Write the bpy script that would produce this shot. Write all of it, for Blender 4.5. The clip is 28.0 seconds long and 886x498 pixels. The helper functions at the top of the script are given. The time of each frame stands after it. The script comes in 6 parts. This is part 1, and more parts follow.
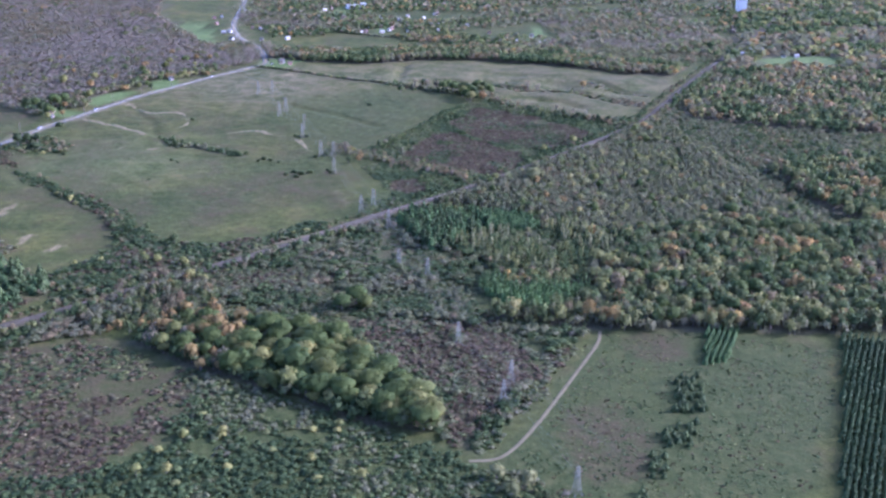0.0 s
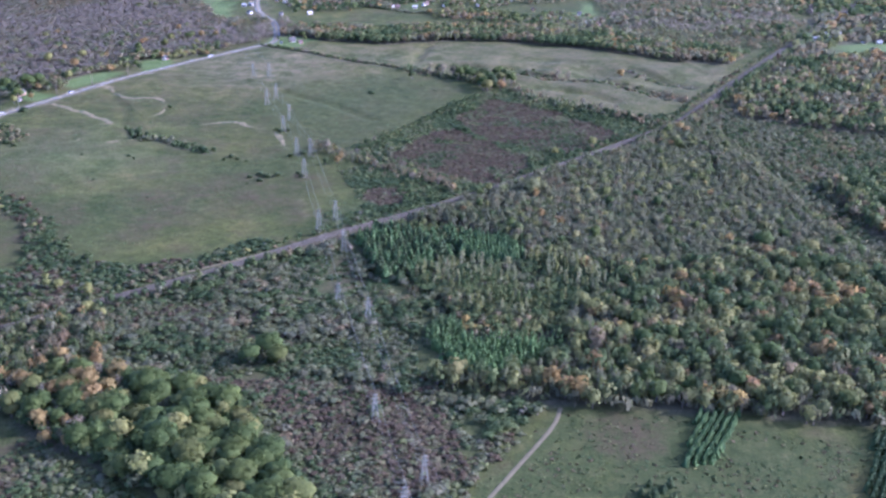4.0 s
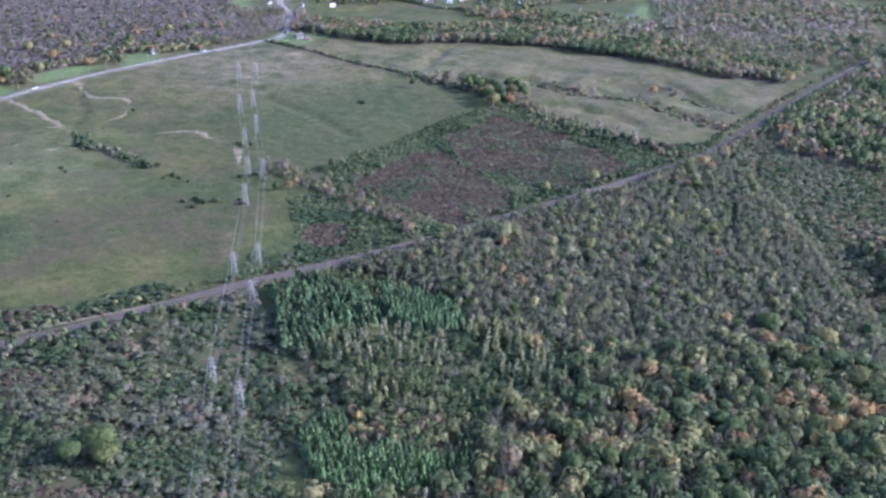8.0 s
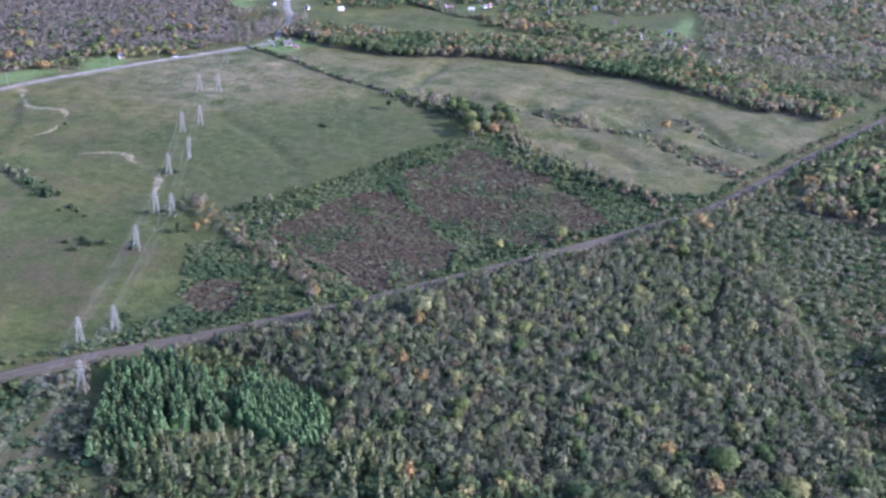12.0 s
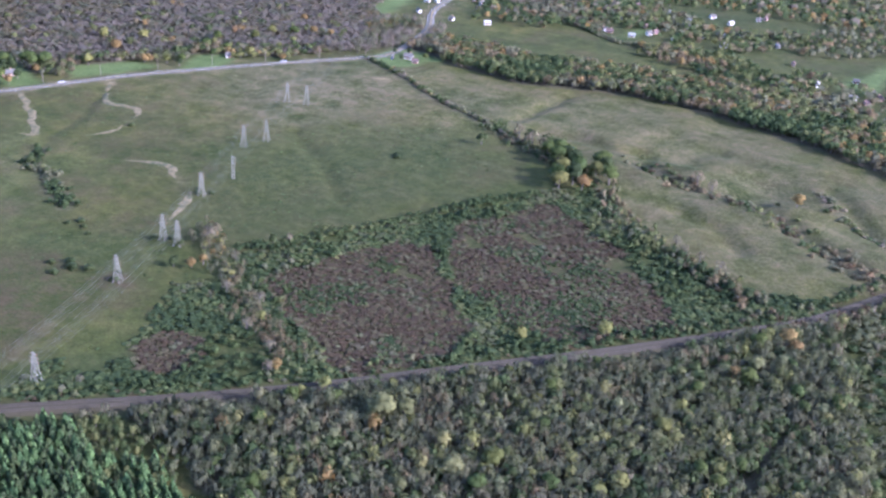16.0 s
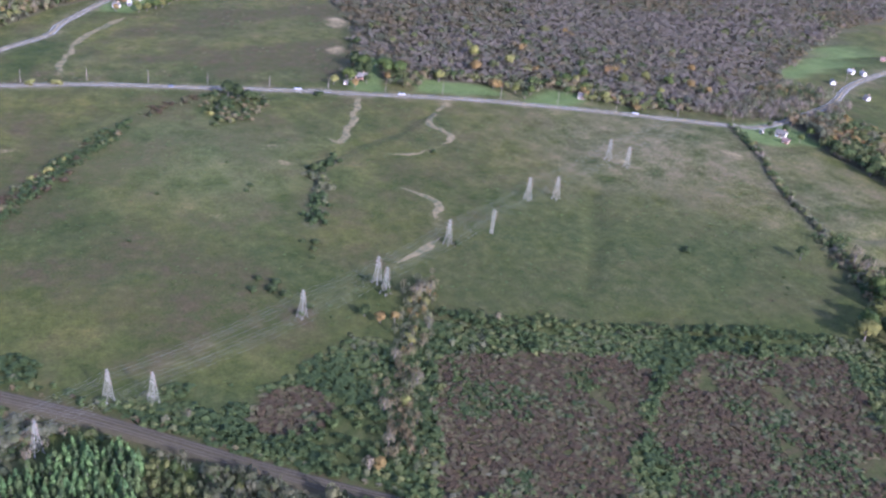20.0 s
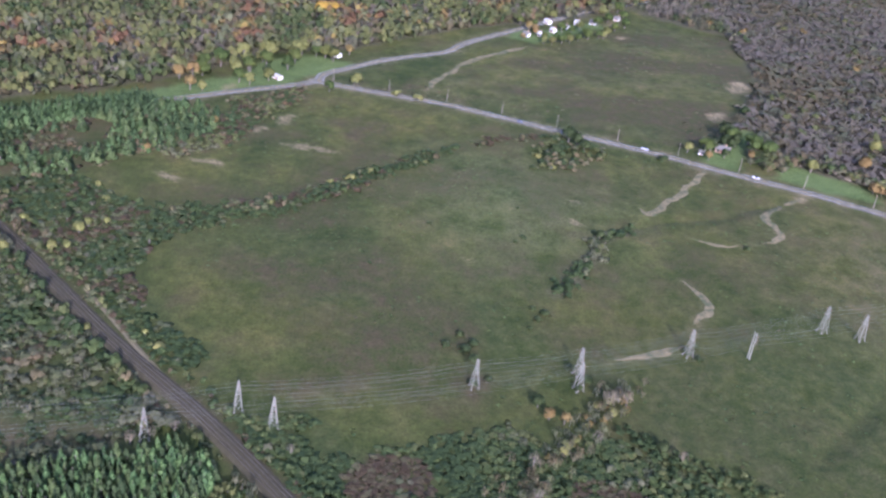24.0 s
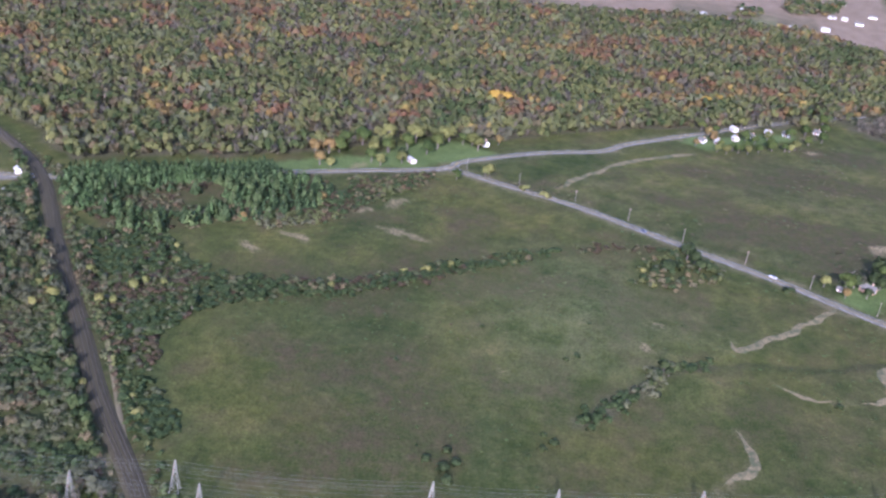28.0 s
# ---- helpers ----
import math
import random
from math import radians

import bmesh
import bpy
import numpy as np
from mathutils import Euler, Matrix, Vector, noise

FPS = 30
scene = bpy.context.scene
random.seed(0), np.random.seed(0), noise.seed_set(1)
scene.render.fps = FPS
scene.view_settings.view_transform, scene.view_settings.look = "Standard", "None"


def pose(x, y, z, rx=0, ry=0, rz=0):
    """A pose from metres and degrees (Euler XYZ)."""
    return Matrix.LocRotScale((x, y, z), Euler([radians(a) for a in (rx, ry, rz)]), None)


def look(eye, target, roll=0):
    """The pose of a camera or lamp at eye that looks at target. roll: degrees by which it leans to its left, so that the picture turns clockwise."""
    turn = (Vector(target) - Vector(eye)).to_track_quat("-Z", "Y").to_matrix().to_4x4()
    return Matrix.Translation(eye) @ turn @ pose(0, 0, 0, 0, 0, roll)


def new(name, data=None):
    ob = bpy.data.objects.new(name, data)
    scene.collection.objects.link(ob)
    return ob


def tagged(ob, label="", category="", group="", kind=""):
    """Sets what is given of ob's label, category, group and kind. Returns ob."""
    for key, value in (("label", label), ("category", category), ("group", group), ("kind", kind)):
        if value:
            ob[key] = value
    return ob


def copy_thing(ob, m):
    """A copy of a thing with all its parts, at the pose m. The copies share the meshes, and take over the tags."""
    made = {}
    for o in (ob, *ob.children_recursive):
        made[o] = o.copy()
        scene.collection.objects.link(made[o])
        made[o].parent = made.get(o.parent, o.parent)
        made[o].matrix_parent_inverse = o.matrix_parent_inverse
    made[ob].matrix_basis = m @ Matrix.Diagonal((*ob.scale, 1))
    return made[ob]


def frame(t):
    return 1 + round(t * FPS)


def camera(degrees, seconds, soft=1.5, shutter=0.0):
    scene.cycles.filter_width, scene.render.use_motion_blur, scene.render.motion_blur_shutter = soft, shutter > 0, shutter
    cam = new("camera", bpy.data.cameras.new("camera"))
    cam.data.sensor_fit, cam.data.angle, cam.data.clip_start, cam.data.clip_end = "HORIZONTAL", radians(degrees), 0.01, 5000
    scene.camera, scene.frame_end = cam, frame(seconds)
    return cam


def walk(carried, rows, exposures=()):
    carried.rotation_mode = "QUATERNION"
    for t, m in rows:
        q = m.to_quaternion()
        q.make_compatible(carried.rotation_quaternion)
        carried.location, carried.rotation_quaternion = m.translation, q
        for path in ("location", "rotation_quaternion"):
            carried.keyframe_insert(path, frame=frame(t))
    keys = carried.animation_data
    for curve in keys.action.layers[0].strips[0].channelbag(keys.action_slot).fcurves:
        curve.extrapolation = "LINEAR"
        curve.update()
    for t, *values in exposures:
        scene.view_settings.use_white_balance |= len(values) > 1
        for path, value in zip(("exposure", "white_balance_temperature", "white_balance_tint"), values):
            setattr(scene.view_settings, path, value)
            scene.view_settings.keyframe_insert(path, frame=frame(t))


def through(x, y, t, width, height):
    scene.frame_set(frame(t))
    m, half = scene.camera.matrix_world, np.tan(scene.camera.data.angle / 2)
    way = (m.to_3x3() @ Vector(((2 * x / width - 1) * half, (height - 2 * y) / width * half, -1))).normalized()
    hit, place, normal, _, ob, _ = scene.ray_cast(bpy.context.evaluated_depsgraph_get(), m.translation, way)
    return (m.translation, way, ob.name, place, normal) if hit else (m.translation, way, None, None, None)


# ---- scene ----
cam = camera(46.46, 28.0, soft=2.5)
# seconds, eye, heading to the left of +y, tilt and lean in degrees
ROWS = [
    (0.0, 0.17, 0.27, 252.76, 0.032, -21.414, 0.814),
    (0.5, 9.18, 16.17, 251.72, 0.549, -21.695, 0.916),
    (1.0, 18.30, 32.21, 250.67, 1.097, -21.954, 0.898),
    (1.5, 27.64, 48.40, 249.65, 1.679, -22.171, 0.953),
    (2.0, 37.11, 64.72, 248.62, 2.283, -22.387, 0.878),
    (2.5, 46.66, 81.15, 247.55, 2.911, -22.621, 0.811),
    (3.0, 56.22, 97.67, 246.41, 3.718, -22.868, 0.620),
    (3.5, 65.63, 114.18, 245.25, 4.561, -23.081, 0.618),
    (5.5, 102.55, 180.16, 240.64, 7.851, -23.613, 0.820),
    (6.0, 111.45, 196.64, 239.67, 8.504, -23.746, 0.968),
    (6.5, 120.29, 213.03, 238.91, 9.195, -23.850, 1.105),
    (7.0, 128.89, 229.41, 238.34, 9.863, -23.971, 1.152),
    (7.5, 137.27, 245.90, 237.90, 10.554, -24.057, 1.307),
    (8.0, 145.48, 262.45, 237.49, 11.225, -24.183, 1.465),
    (8.5, 153.52, 278.97, 237.01, 11.916, -24.302, 1.517),
    (9.0, 161.40, 295.50, 236.33, 12.633, -24.392, 1.597),
    (9.5, 169.09, 312.17, 235.37, 13.279, -24.461, 1.634),
    (10.0, 176.59, 328.98, 234.13, 13.945, -24.474, 1.716),
    (10.5, 183.79, 346.10, 232.76, 14.614, -24.483, 1.859),
    (11.0, 190.81, 363.28, 231.43, 15.295, -24.508, 2.009),
    (11.5, 197.64, 380.26, 230.30, 15.943, -24.528, 2.160),
    (12.0, 204.30, 396.90, 229.43, 16.625, -24.564, 2.273),
    (12.5, 210.98, 413.13, 228.77, 17.307, -24.632, 2.301),
    (14.5, 238.33, 476.70, 226.80, 23.081, -24.796, 3.150),
    (15.0, 244.56, 493.12, 226.49, 24.998, -24.856, 3.478),
    (15.5, 250.06, 509.95, 226.42, 27.223, -24.947, 3.785),
    (16.0, 254.86, 527.08, 226.62, 29.989, -25.066, 4.080),
    (16.5, 259.04, 544.35, 227.00, 33.230, -25.168, 4.410),
    (17.0, 262.56, 561.63, 227.52, 36.512, -25.252, 4.679),
    (17.5, 265.51, 578.71, 228.19, 39.766, -25.329, 5.083),
    (18.0, 268.28, 595.38, 229.01, 43.031, -25.435, 5.478),
    (18.5, 270.86, 611.74, 230.03, 46.342, -25.604, 5.764),
    (19.0, 273.06, 628.24, 231.28, 49.796, -25.780, 6.089),
    (19.5, 274.70, 644.80, 232.77, 53.549, -26.006, 6.306),
    (20.0, 275.66, 661.39, 234.37, 57.690, -26.270, 6.627),
    (20.5, 275.81, 677.88, 235.90, 62.582, -26.663, 6.867),
    (21.0, 275.07, 694.22, 237.24, 67.468, -26.985, 7.117),
    (21.5, 273.56, 710.19, 238.42, 71.821, -27.226, 7.286),
    (23.5, 263.81, 772.68, 242.94, 84.776, -27.653, 7.902),
    (24.0, 260.53, 788.21, 244.23, 87.551, -27.681, 8.005),
    (24.5, 256.54, 803.51, 245.67, 89.791, -27.547, 8.006),
    (25.0, 251.83, 818.50, 247.16, 92.051, -27.366, 8.056),
    (25.5, 246.44, 833.12, 248.61, 94.341, -27.180, 8.062),
    (26.0, 240.43, 847.37, 249.99, 96.637, -26.955, 8.055),
    (26.5, 233.82, 861.20, 251.25, 98.911, -26.622, 8.017),
    (27.0, 226.79, 874.84, 252.31, 101.217, -26.171, 7.911),
    (27.5, 219.41, 888.49, 253.10, 103.542, -25.695, 7.575),
    (28.0, 211.64, 902.17, 253.79, 105.824, -25.146, 7.293),
]


def flown(x, y, z, heading, tilt, lean):
    a, b = radians(heading), radians(tilt)
    ahead = Vector((-math.sin(a) * math.cos(b), math.cos(a) * math.cos(b), math.sin(b)))
    return look((x, y, z), Vector((x, y, z)) + 100 * ahead, lean)


walk(cam, [(row[0], flown(*row[1:])) for row in ROWS], [(0.0, 1.82, 4650, 46), (12.0, 1.89, 4770, 43), (20.0, 1.65, 4960, 41), (28.0, 1.43, 5010, 40)])

# ---- light ----
SUN_EL, SUN_AZ = 26.0, 10.0  # degrees: height, and bearing from +x towards +y
world = bpy.data.worlds.new("sky")
scene.world = world
world.use_nodes = True
wn = world.node_tree.nodes
sky = wn.new("ShaderNodeTexSky")
sky.sky_type, sky.sun_disc = "NISHITA", False
sky.sun_elevation, sky.sun_rotation = radians(SUN_EL), radians(90 - SUN_AZ)
sky.dust_density, sky.air_density = 2.0, 1.0
wn["Background"].inputs["Strength"].default_value = 0.15
world.node_tree.links.new(sky.outputs[0], wn["Background"].inputs["Color"])
sun = new("sun", bpy.data.lights.new("sun", "SUN"))
sun.data.energy, sun.data.angle, sun.data.color = 3.1, radians(0.6), (1.0, 0.95, 0.85)
to_sun = Vector((math.cos(radians(SUN_EL)) * math.cos(radians(SUN_AZ)), math.cos(radians(SUN_EL)) * math.sin(radians(SUN_AZ)), math.sin(radians(SUN_EL))))
sun.rotation_euler = to_sun.to_track_quat("Z", "Y").to_euler()

rng = np.random.default_rng(7)


# ---- materials ----
def nodes_of(name):
    mat = bpy.data.materials.new(name)
    mat.use_nodes = True
    tree = mat.node_tree
    return mat, tree.nodes, tree.links, tree.nodes["Principled BSDF"]


def add_noise(n, l, scale, detail=4.0, rough=0.6, coord="Object", squash=None):
    co = n.new("ShaderNodeTexCoord")
    tex = n.new("ShaderNodeTexNoise")
    tex.inputs["Scale"].default_value, tex.inputs["Detail"].default_value, tex.inputs["Roughness"].default_value = scale, detail, rough
    if squash:
        mp = n.new("ShaderNodeMapping")
        mp.inputs["Scale"].default_value = squash
        l.new(co.outputs[coord], mp.inputs[0])
        l.new(mp.outputs[0], tex.inputs["Vector"])
    else:
        l.new(co.outputs[coord], tex.inputs["Vector"])
    return tex.outputs["Fac"]


def ramp(n, l, fac, stops, mode="LINEAR"):
    r = n.new("ShaderNodeValToRGB")
    r.color_ramp.interpolation = mode
    els = r.color_ramp.elements
    while len(els) < len(stops):
        els.new(0.5)
    for e, (p, c) in zip(els, stops):
        e.position = p
        e.color = (*c, 1) if len(c) == 3 else c
    l.new(fac, r.inputs[0])
    return r.outputs[0]


def blend(n, l, fac, a, b, kind="MIX"):
    m = n.new("ShaderNodeMix")
    m.data_type, m.blend_type = "RGBA", kind
    for sock, v in ((m.inputs[0], fac), (m.inputs[6], a), (m.inputs[7], b)):
        if isinstance(v, (int, float)):
            sock.default_value = v
        elif isinstance(v, tuple):
            sock.default_value = (*v, 1)
        else:
            l.new(v, sock)
    return m.outputs[2]


def calc(n, l, op, a, b=0.0, c=None):
    m = n.new("ShaderNodeMath")
    m.operation = op
    for sock, v in zip(m.inputs, (a, b, c)):
        if v is None:
            continue
        if isinstance(v, (int, float)):
            sock.default_value = v
        else:
            l.new(v, sock)
    return m.outputs[0]


def bumped(n, l, shader, height, strength, distance):
    b = n.new("ShaderNodeBump")
    b.inputs["Strength"].default_value, b.inputs["Distance"].default_value = strength, distance
    l.new(height, b.inputs["Height"])
    l.new(b.outputs[0], shader.inputs["Normal"])


def plain(name, base, rough=0.7, metal=0.0, vary=0.25, scale=0.8, bump=0.0):
    """A painted, wooden or metal surface with stains at two scales."""
    mat, n, l, p = nodes_of(name)
    a, b = add_noise(n, l, scale, 5), add_noise(n, l, scale * 9, 3)
    mixed = calc(n, l, "ADD", calc(n, l, "MULTIPLY", a, 0.65), calc(n, l, "MULTIPLY", b, 0.35))
    lo, hi = tuple(c * (1 - vary) for c in base), tuple(min(1, c * (1 + vary * 0.6)) for c in base)
    l.new(ramp(n, l, mixed, [(0.3, lo), (0.7, hi)]), p.inputs["Base Color"])
    p.inputs["Roughness"].default_value, p.inputs["Metallic"].default_value = rough, metal
    p.inputs["Specular IOR Level"].default_value = 0.12 if rough > 0.8 else 0.5
    if bump:
        bumped(n, l, p, b, bump, 0.05)
    return mat


PALETTE = [  # tone along a wood: its leaf colour
    (0.00, (0.062, 0.092, 0.030)),
    (0.08, (0.092, 0.124, 0.038)),
    (0.16, (0.137, 0.150, 0.050)),
    (0.24, (0.194, 0.200, 0.062)),
    (0.32, (0.278, 0.258, 0.090)),
    (0.40, (0.381, 0.280, 0.077)),
    (0.48, (0.265, 0.182, 0.062)),
    (0.56, (0.230, 0.126, 0.062)),
    (0.64, (0.192, 0.160, 0.078)),
    (0.72, (0.156, 0.160, 0.084)),
    (0.80, (0.134, 0.146, 0.060)),
    (0.87, (0.220, 0.182, 0.128)),
    (0.94, (0.215, 0.230, 0.098)),
    (1.00, (0.096, 0.070, 0.037)),
]
GREEN, LEAF, OLIVE, LIME, YELLOW, GOLD, ORANGE, RED, TAN, GREY, MOSS, PURPLE, PALE, RUST = [p for p, _ in PALETTE]
NEEDLES = [(0.0, (0.040, 0.066, 0.023)), (0.5, (0.066, 0.104, 0.032)), (1.0, (0.108, 0.180, 0.050))]


def leaf_material(name, stops=PALETTE, own_tone=True, through=0.5, gaps=0.30):
    """Leaves: hue by the tree's tone (or by the tree's chance), lightness by the leaf clump's."""
    mat, n, l, p = nodes_of(name)
    if own_tone:
        at = n.new("ShaderNodeAttribute")
        at.attribute_name = "tone"
        col = ramp(n, l, at.outputs["Fac"], stops)
    else:
        ob = n.new("ShaderNodeObjectInfo")
        col = ramp(n, l, ob.outputs["Random"], stops)
    geo = n.new("ShaderNodeNewGeometry")
    isl = ramp(n, l, geo.outputs["Random Per Island"], [(0.0, (0.91, 0.92, 0.92)), (0.55, (1.0, 1.0, 1.0)), (1.0, (1.10, 1.09, 1.06))])
    col = blend(n, l, 1.0, col, isl, "MULTIPLY")
    grain = ramp(n, l, add_noise(n, l, 1.1, 4, 0.7), [(0.34, (0.78, 0.79, 0.78)), (0.66, (1.20, 1.18, 1.15))])
    col = blend(n, l, 1.0, col, grain, "MULTIPLY")
    l.new(col, p.inputs["Base Color"])
    p.inputs["Roughness"].default_value = 0.75
    p.inputs["Specular IOR Level"].default_value = 0.2
    tr = n.new("ShaderNodeBsdfTranslucent")
    l.new(col, tr.inputs["Color"])
    mx = n.new("ShaderNodeMixShader")
    mx.inputs[0].default_value = through
    l.new(p.outputs[0], mx.inputs[1])
    l.new(tr.outputs[0], mx.inputs[2])
    hole = ramp(n, l, add_noise(n, l, 2.4, 2, 0.5), [(0.5 - 0.22 + gaps * 0.36 - 0.03, (1, 1, 1)), (0.5 - 0.22 + gaps * 0.36 + 0.03, (0, 0, 0))])
    clear, leafy = n.new("ShaderNodeBsdfTransparent"), n.new("ShaderNodeMixShader")
    l.new(hole, leafy.inputs[0])
    l.new(mx.outputs[0], leafy.inputs[1])
    l.new(clear.outputs[0], leafy.inputs[2])
    l.new(leafy.outputs[0], n["Material Output"].inputs["Surface"])
    return mat


M_WOODS = leaf_material("autumn_leaves")
M_TWIGS = leaf_material("leafless_twigs", PALETTE, True, 0.5, 0.56)
M_NEEDLES = leaf_material("conifer_needles", NEEDLES, True, 0.2)
M_TREE = {
    "green": leaf_material("green_leaves", [(0.0, (0.066, 0.098, 0.024)), (0.6, (0.096, 0.124, 0.028)), (1.0, (0.165, 0.160, 0.044))], False),
    "yellow": leaf_material("yellow_leaves", [(0.0, (0.196, 0.208, 0.060)), (1.0, (0.278, 0.262, 0.077))], False),
    "gold": leaf_material("golden_leaves", [(0.0, (0.48, 0.33, 0.05)), (1.0, (0.52, 0.35, 0.06))], False),
    "orange": leaf_material("orange_leaves", [(0.0, (0.270, 0.205, 0.066)), (1.0, (0.245, 0.160, 0.058))], False),
    "bare": leaf_material("bare_twigs", [(0.0, (0.152, 0.138, 0.082)), (1.0, (0.205, 0.168, 0.096))], False, 0.3, 0.5),
    "pale": leaf_material("pale_leaves", [(0.0, (0.172, 0.180, 0.066)), (1.0, (0.215, 0.216, 0.084))], False),
    "dark": leaf_material("dark_leaves", [(0.0, (0.044, 0.066, 0.022)), (1.0, (0.070, 0.092, 0.029))], False),
    "spruce": leaf_material("spruce_needles", [(0.0, (0.058, 0.104, 0.033)), (1.0, (0.096, 0.156, 0.044))], False, 0.2),
    "pine": leaf_material("pine_needles", [(0.0, (0.042, 0.066, 0.022)), (1.0, (0.074, 0.102, 0.030))], False, 0.2),
}
M_BARK = plain("bark", (0.17, 0.145, 0.12), 0.9, 0, 0.4, 1.5, 0.4)
M_STEEL = plain("galvanised_steel", (0.23, 0.228, 0.175), 0.85, 0.0, 0.12, 0.5)
M_WIRE = plain("aluminium_cable", (0.19, 0.19, 0.155), 0.9, 0.0, 0.1)
M_GLASSY = plain("porcelain", (0.35, 0.2, 0.14), 0.25)
M_POLE = plain("weathered_timber", (0.25, 0.21, 0.17), 0.9, 0, 0.3)
M_ASPHALT = plain("worn_asphalt", (0.112, 0.104, 0.074), 0.9, 0, 0.18, 0.15, 0.2)
M_LINE = plain("road_paint", (0.72, 0.72, 0.66), 0.7, 0, 0.2, 0.4)
M_YLINE = plain("yellow_road_paint", (0.6, 0.42, 0.1), 0.7, 0, 0.2, 0.4)
M_BALLAST = plain("stone_ballast", (0.060, 0.052, 0.026), 0.95, 0, 0.35, 0.6, 0.6)
M_RAIL = plain("rail_steel", (0.085, 0.070, 0.052), 0.7, 0.2, 0.25)
M_TRACK = plain("sandy_track", (0.128, 0.108, 0.056), 0.95, 0, 0.25, 0.2, 0.4)
M_WHITE = plain("white_siding", (0.66, 0.64, 0.56), 0.7, 0, 0.06)
M_CREAM = plain("cream_siding", (0.62, 0.56, 0.44), 0.7, 0, 0.1)
M_BRICK = plain("tan_brick", (0.45, 0.30, 0.19), 0.85, 0, 0.2)
M_ROOF = plain("grey_shingles", (0.13, 0.122, 0.10), 0.9, 0, 0.25, 1.2)
M_ROOF_B = plain("brown_shingles", (0.16, 0.11, 0.09), 0.9, 0, 0.25, 1.2)
M_METAL_ROOF = plain("pale_metal_roof", (0.34, 0.33, 0.28), 0.85, 0.0, 0.12)
M_PANE = plain("window_glass", (0.03, 0.035, 0.045), 0.08, 0, 0.1)
M_DOOR = plain("painted_door", (0.25, 0.09, 0.07), 0.6)
M_CARS = [plain("white_car_paint", (0.55, 0.55, 0.55), 0.3, 0, 0.05), plain("grey_car_paint", (0.12, 0.13, 0.15), 0.3, 0.3, 0.05), plain("red_car_paint", (0.3, 0.03, 0.03), 0.3, 0, 0.05)]
M_TYRE = plain("tyre_rubber", (0.03, 0.03, 0.03), 0.9)
M_CONCRETE = plain("concrete", (0.20, 0.19, 0.16), 0.9, 0, 0.15)


def earth_material():
    """Bare tan earth that breaks up into grass towards its edges."""
    mat, n, l, p = nodes_of("bare_earth")
    fine, mid = add_noise(n, l, 0.9, 4, 0.7), add_noise(n, l, 0.22, 4, 0.6)
    earth = ramp(n, l, fine, [(0.3, (0.130, 0.104, 0.050)), (0.7, (0.205, 0.165, 0.082))])
    l.new(blend(n, l, ramp(n, l, mid, [(0.40, (0, 0, 0)), (0.56, (1, 1, 1))]), (0.080, 0.084, 0.038), earth), p.inputs["Base Color"])
    p.inputs["Roughness"].default_value, p.inputs["Specular IOR Level"].default_value = 0.95, 0.1
    bumped(n, l, p, fine, 0.6, 0.3)
    return mat


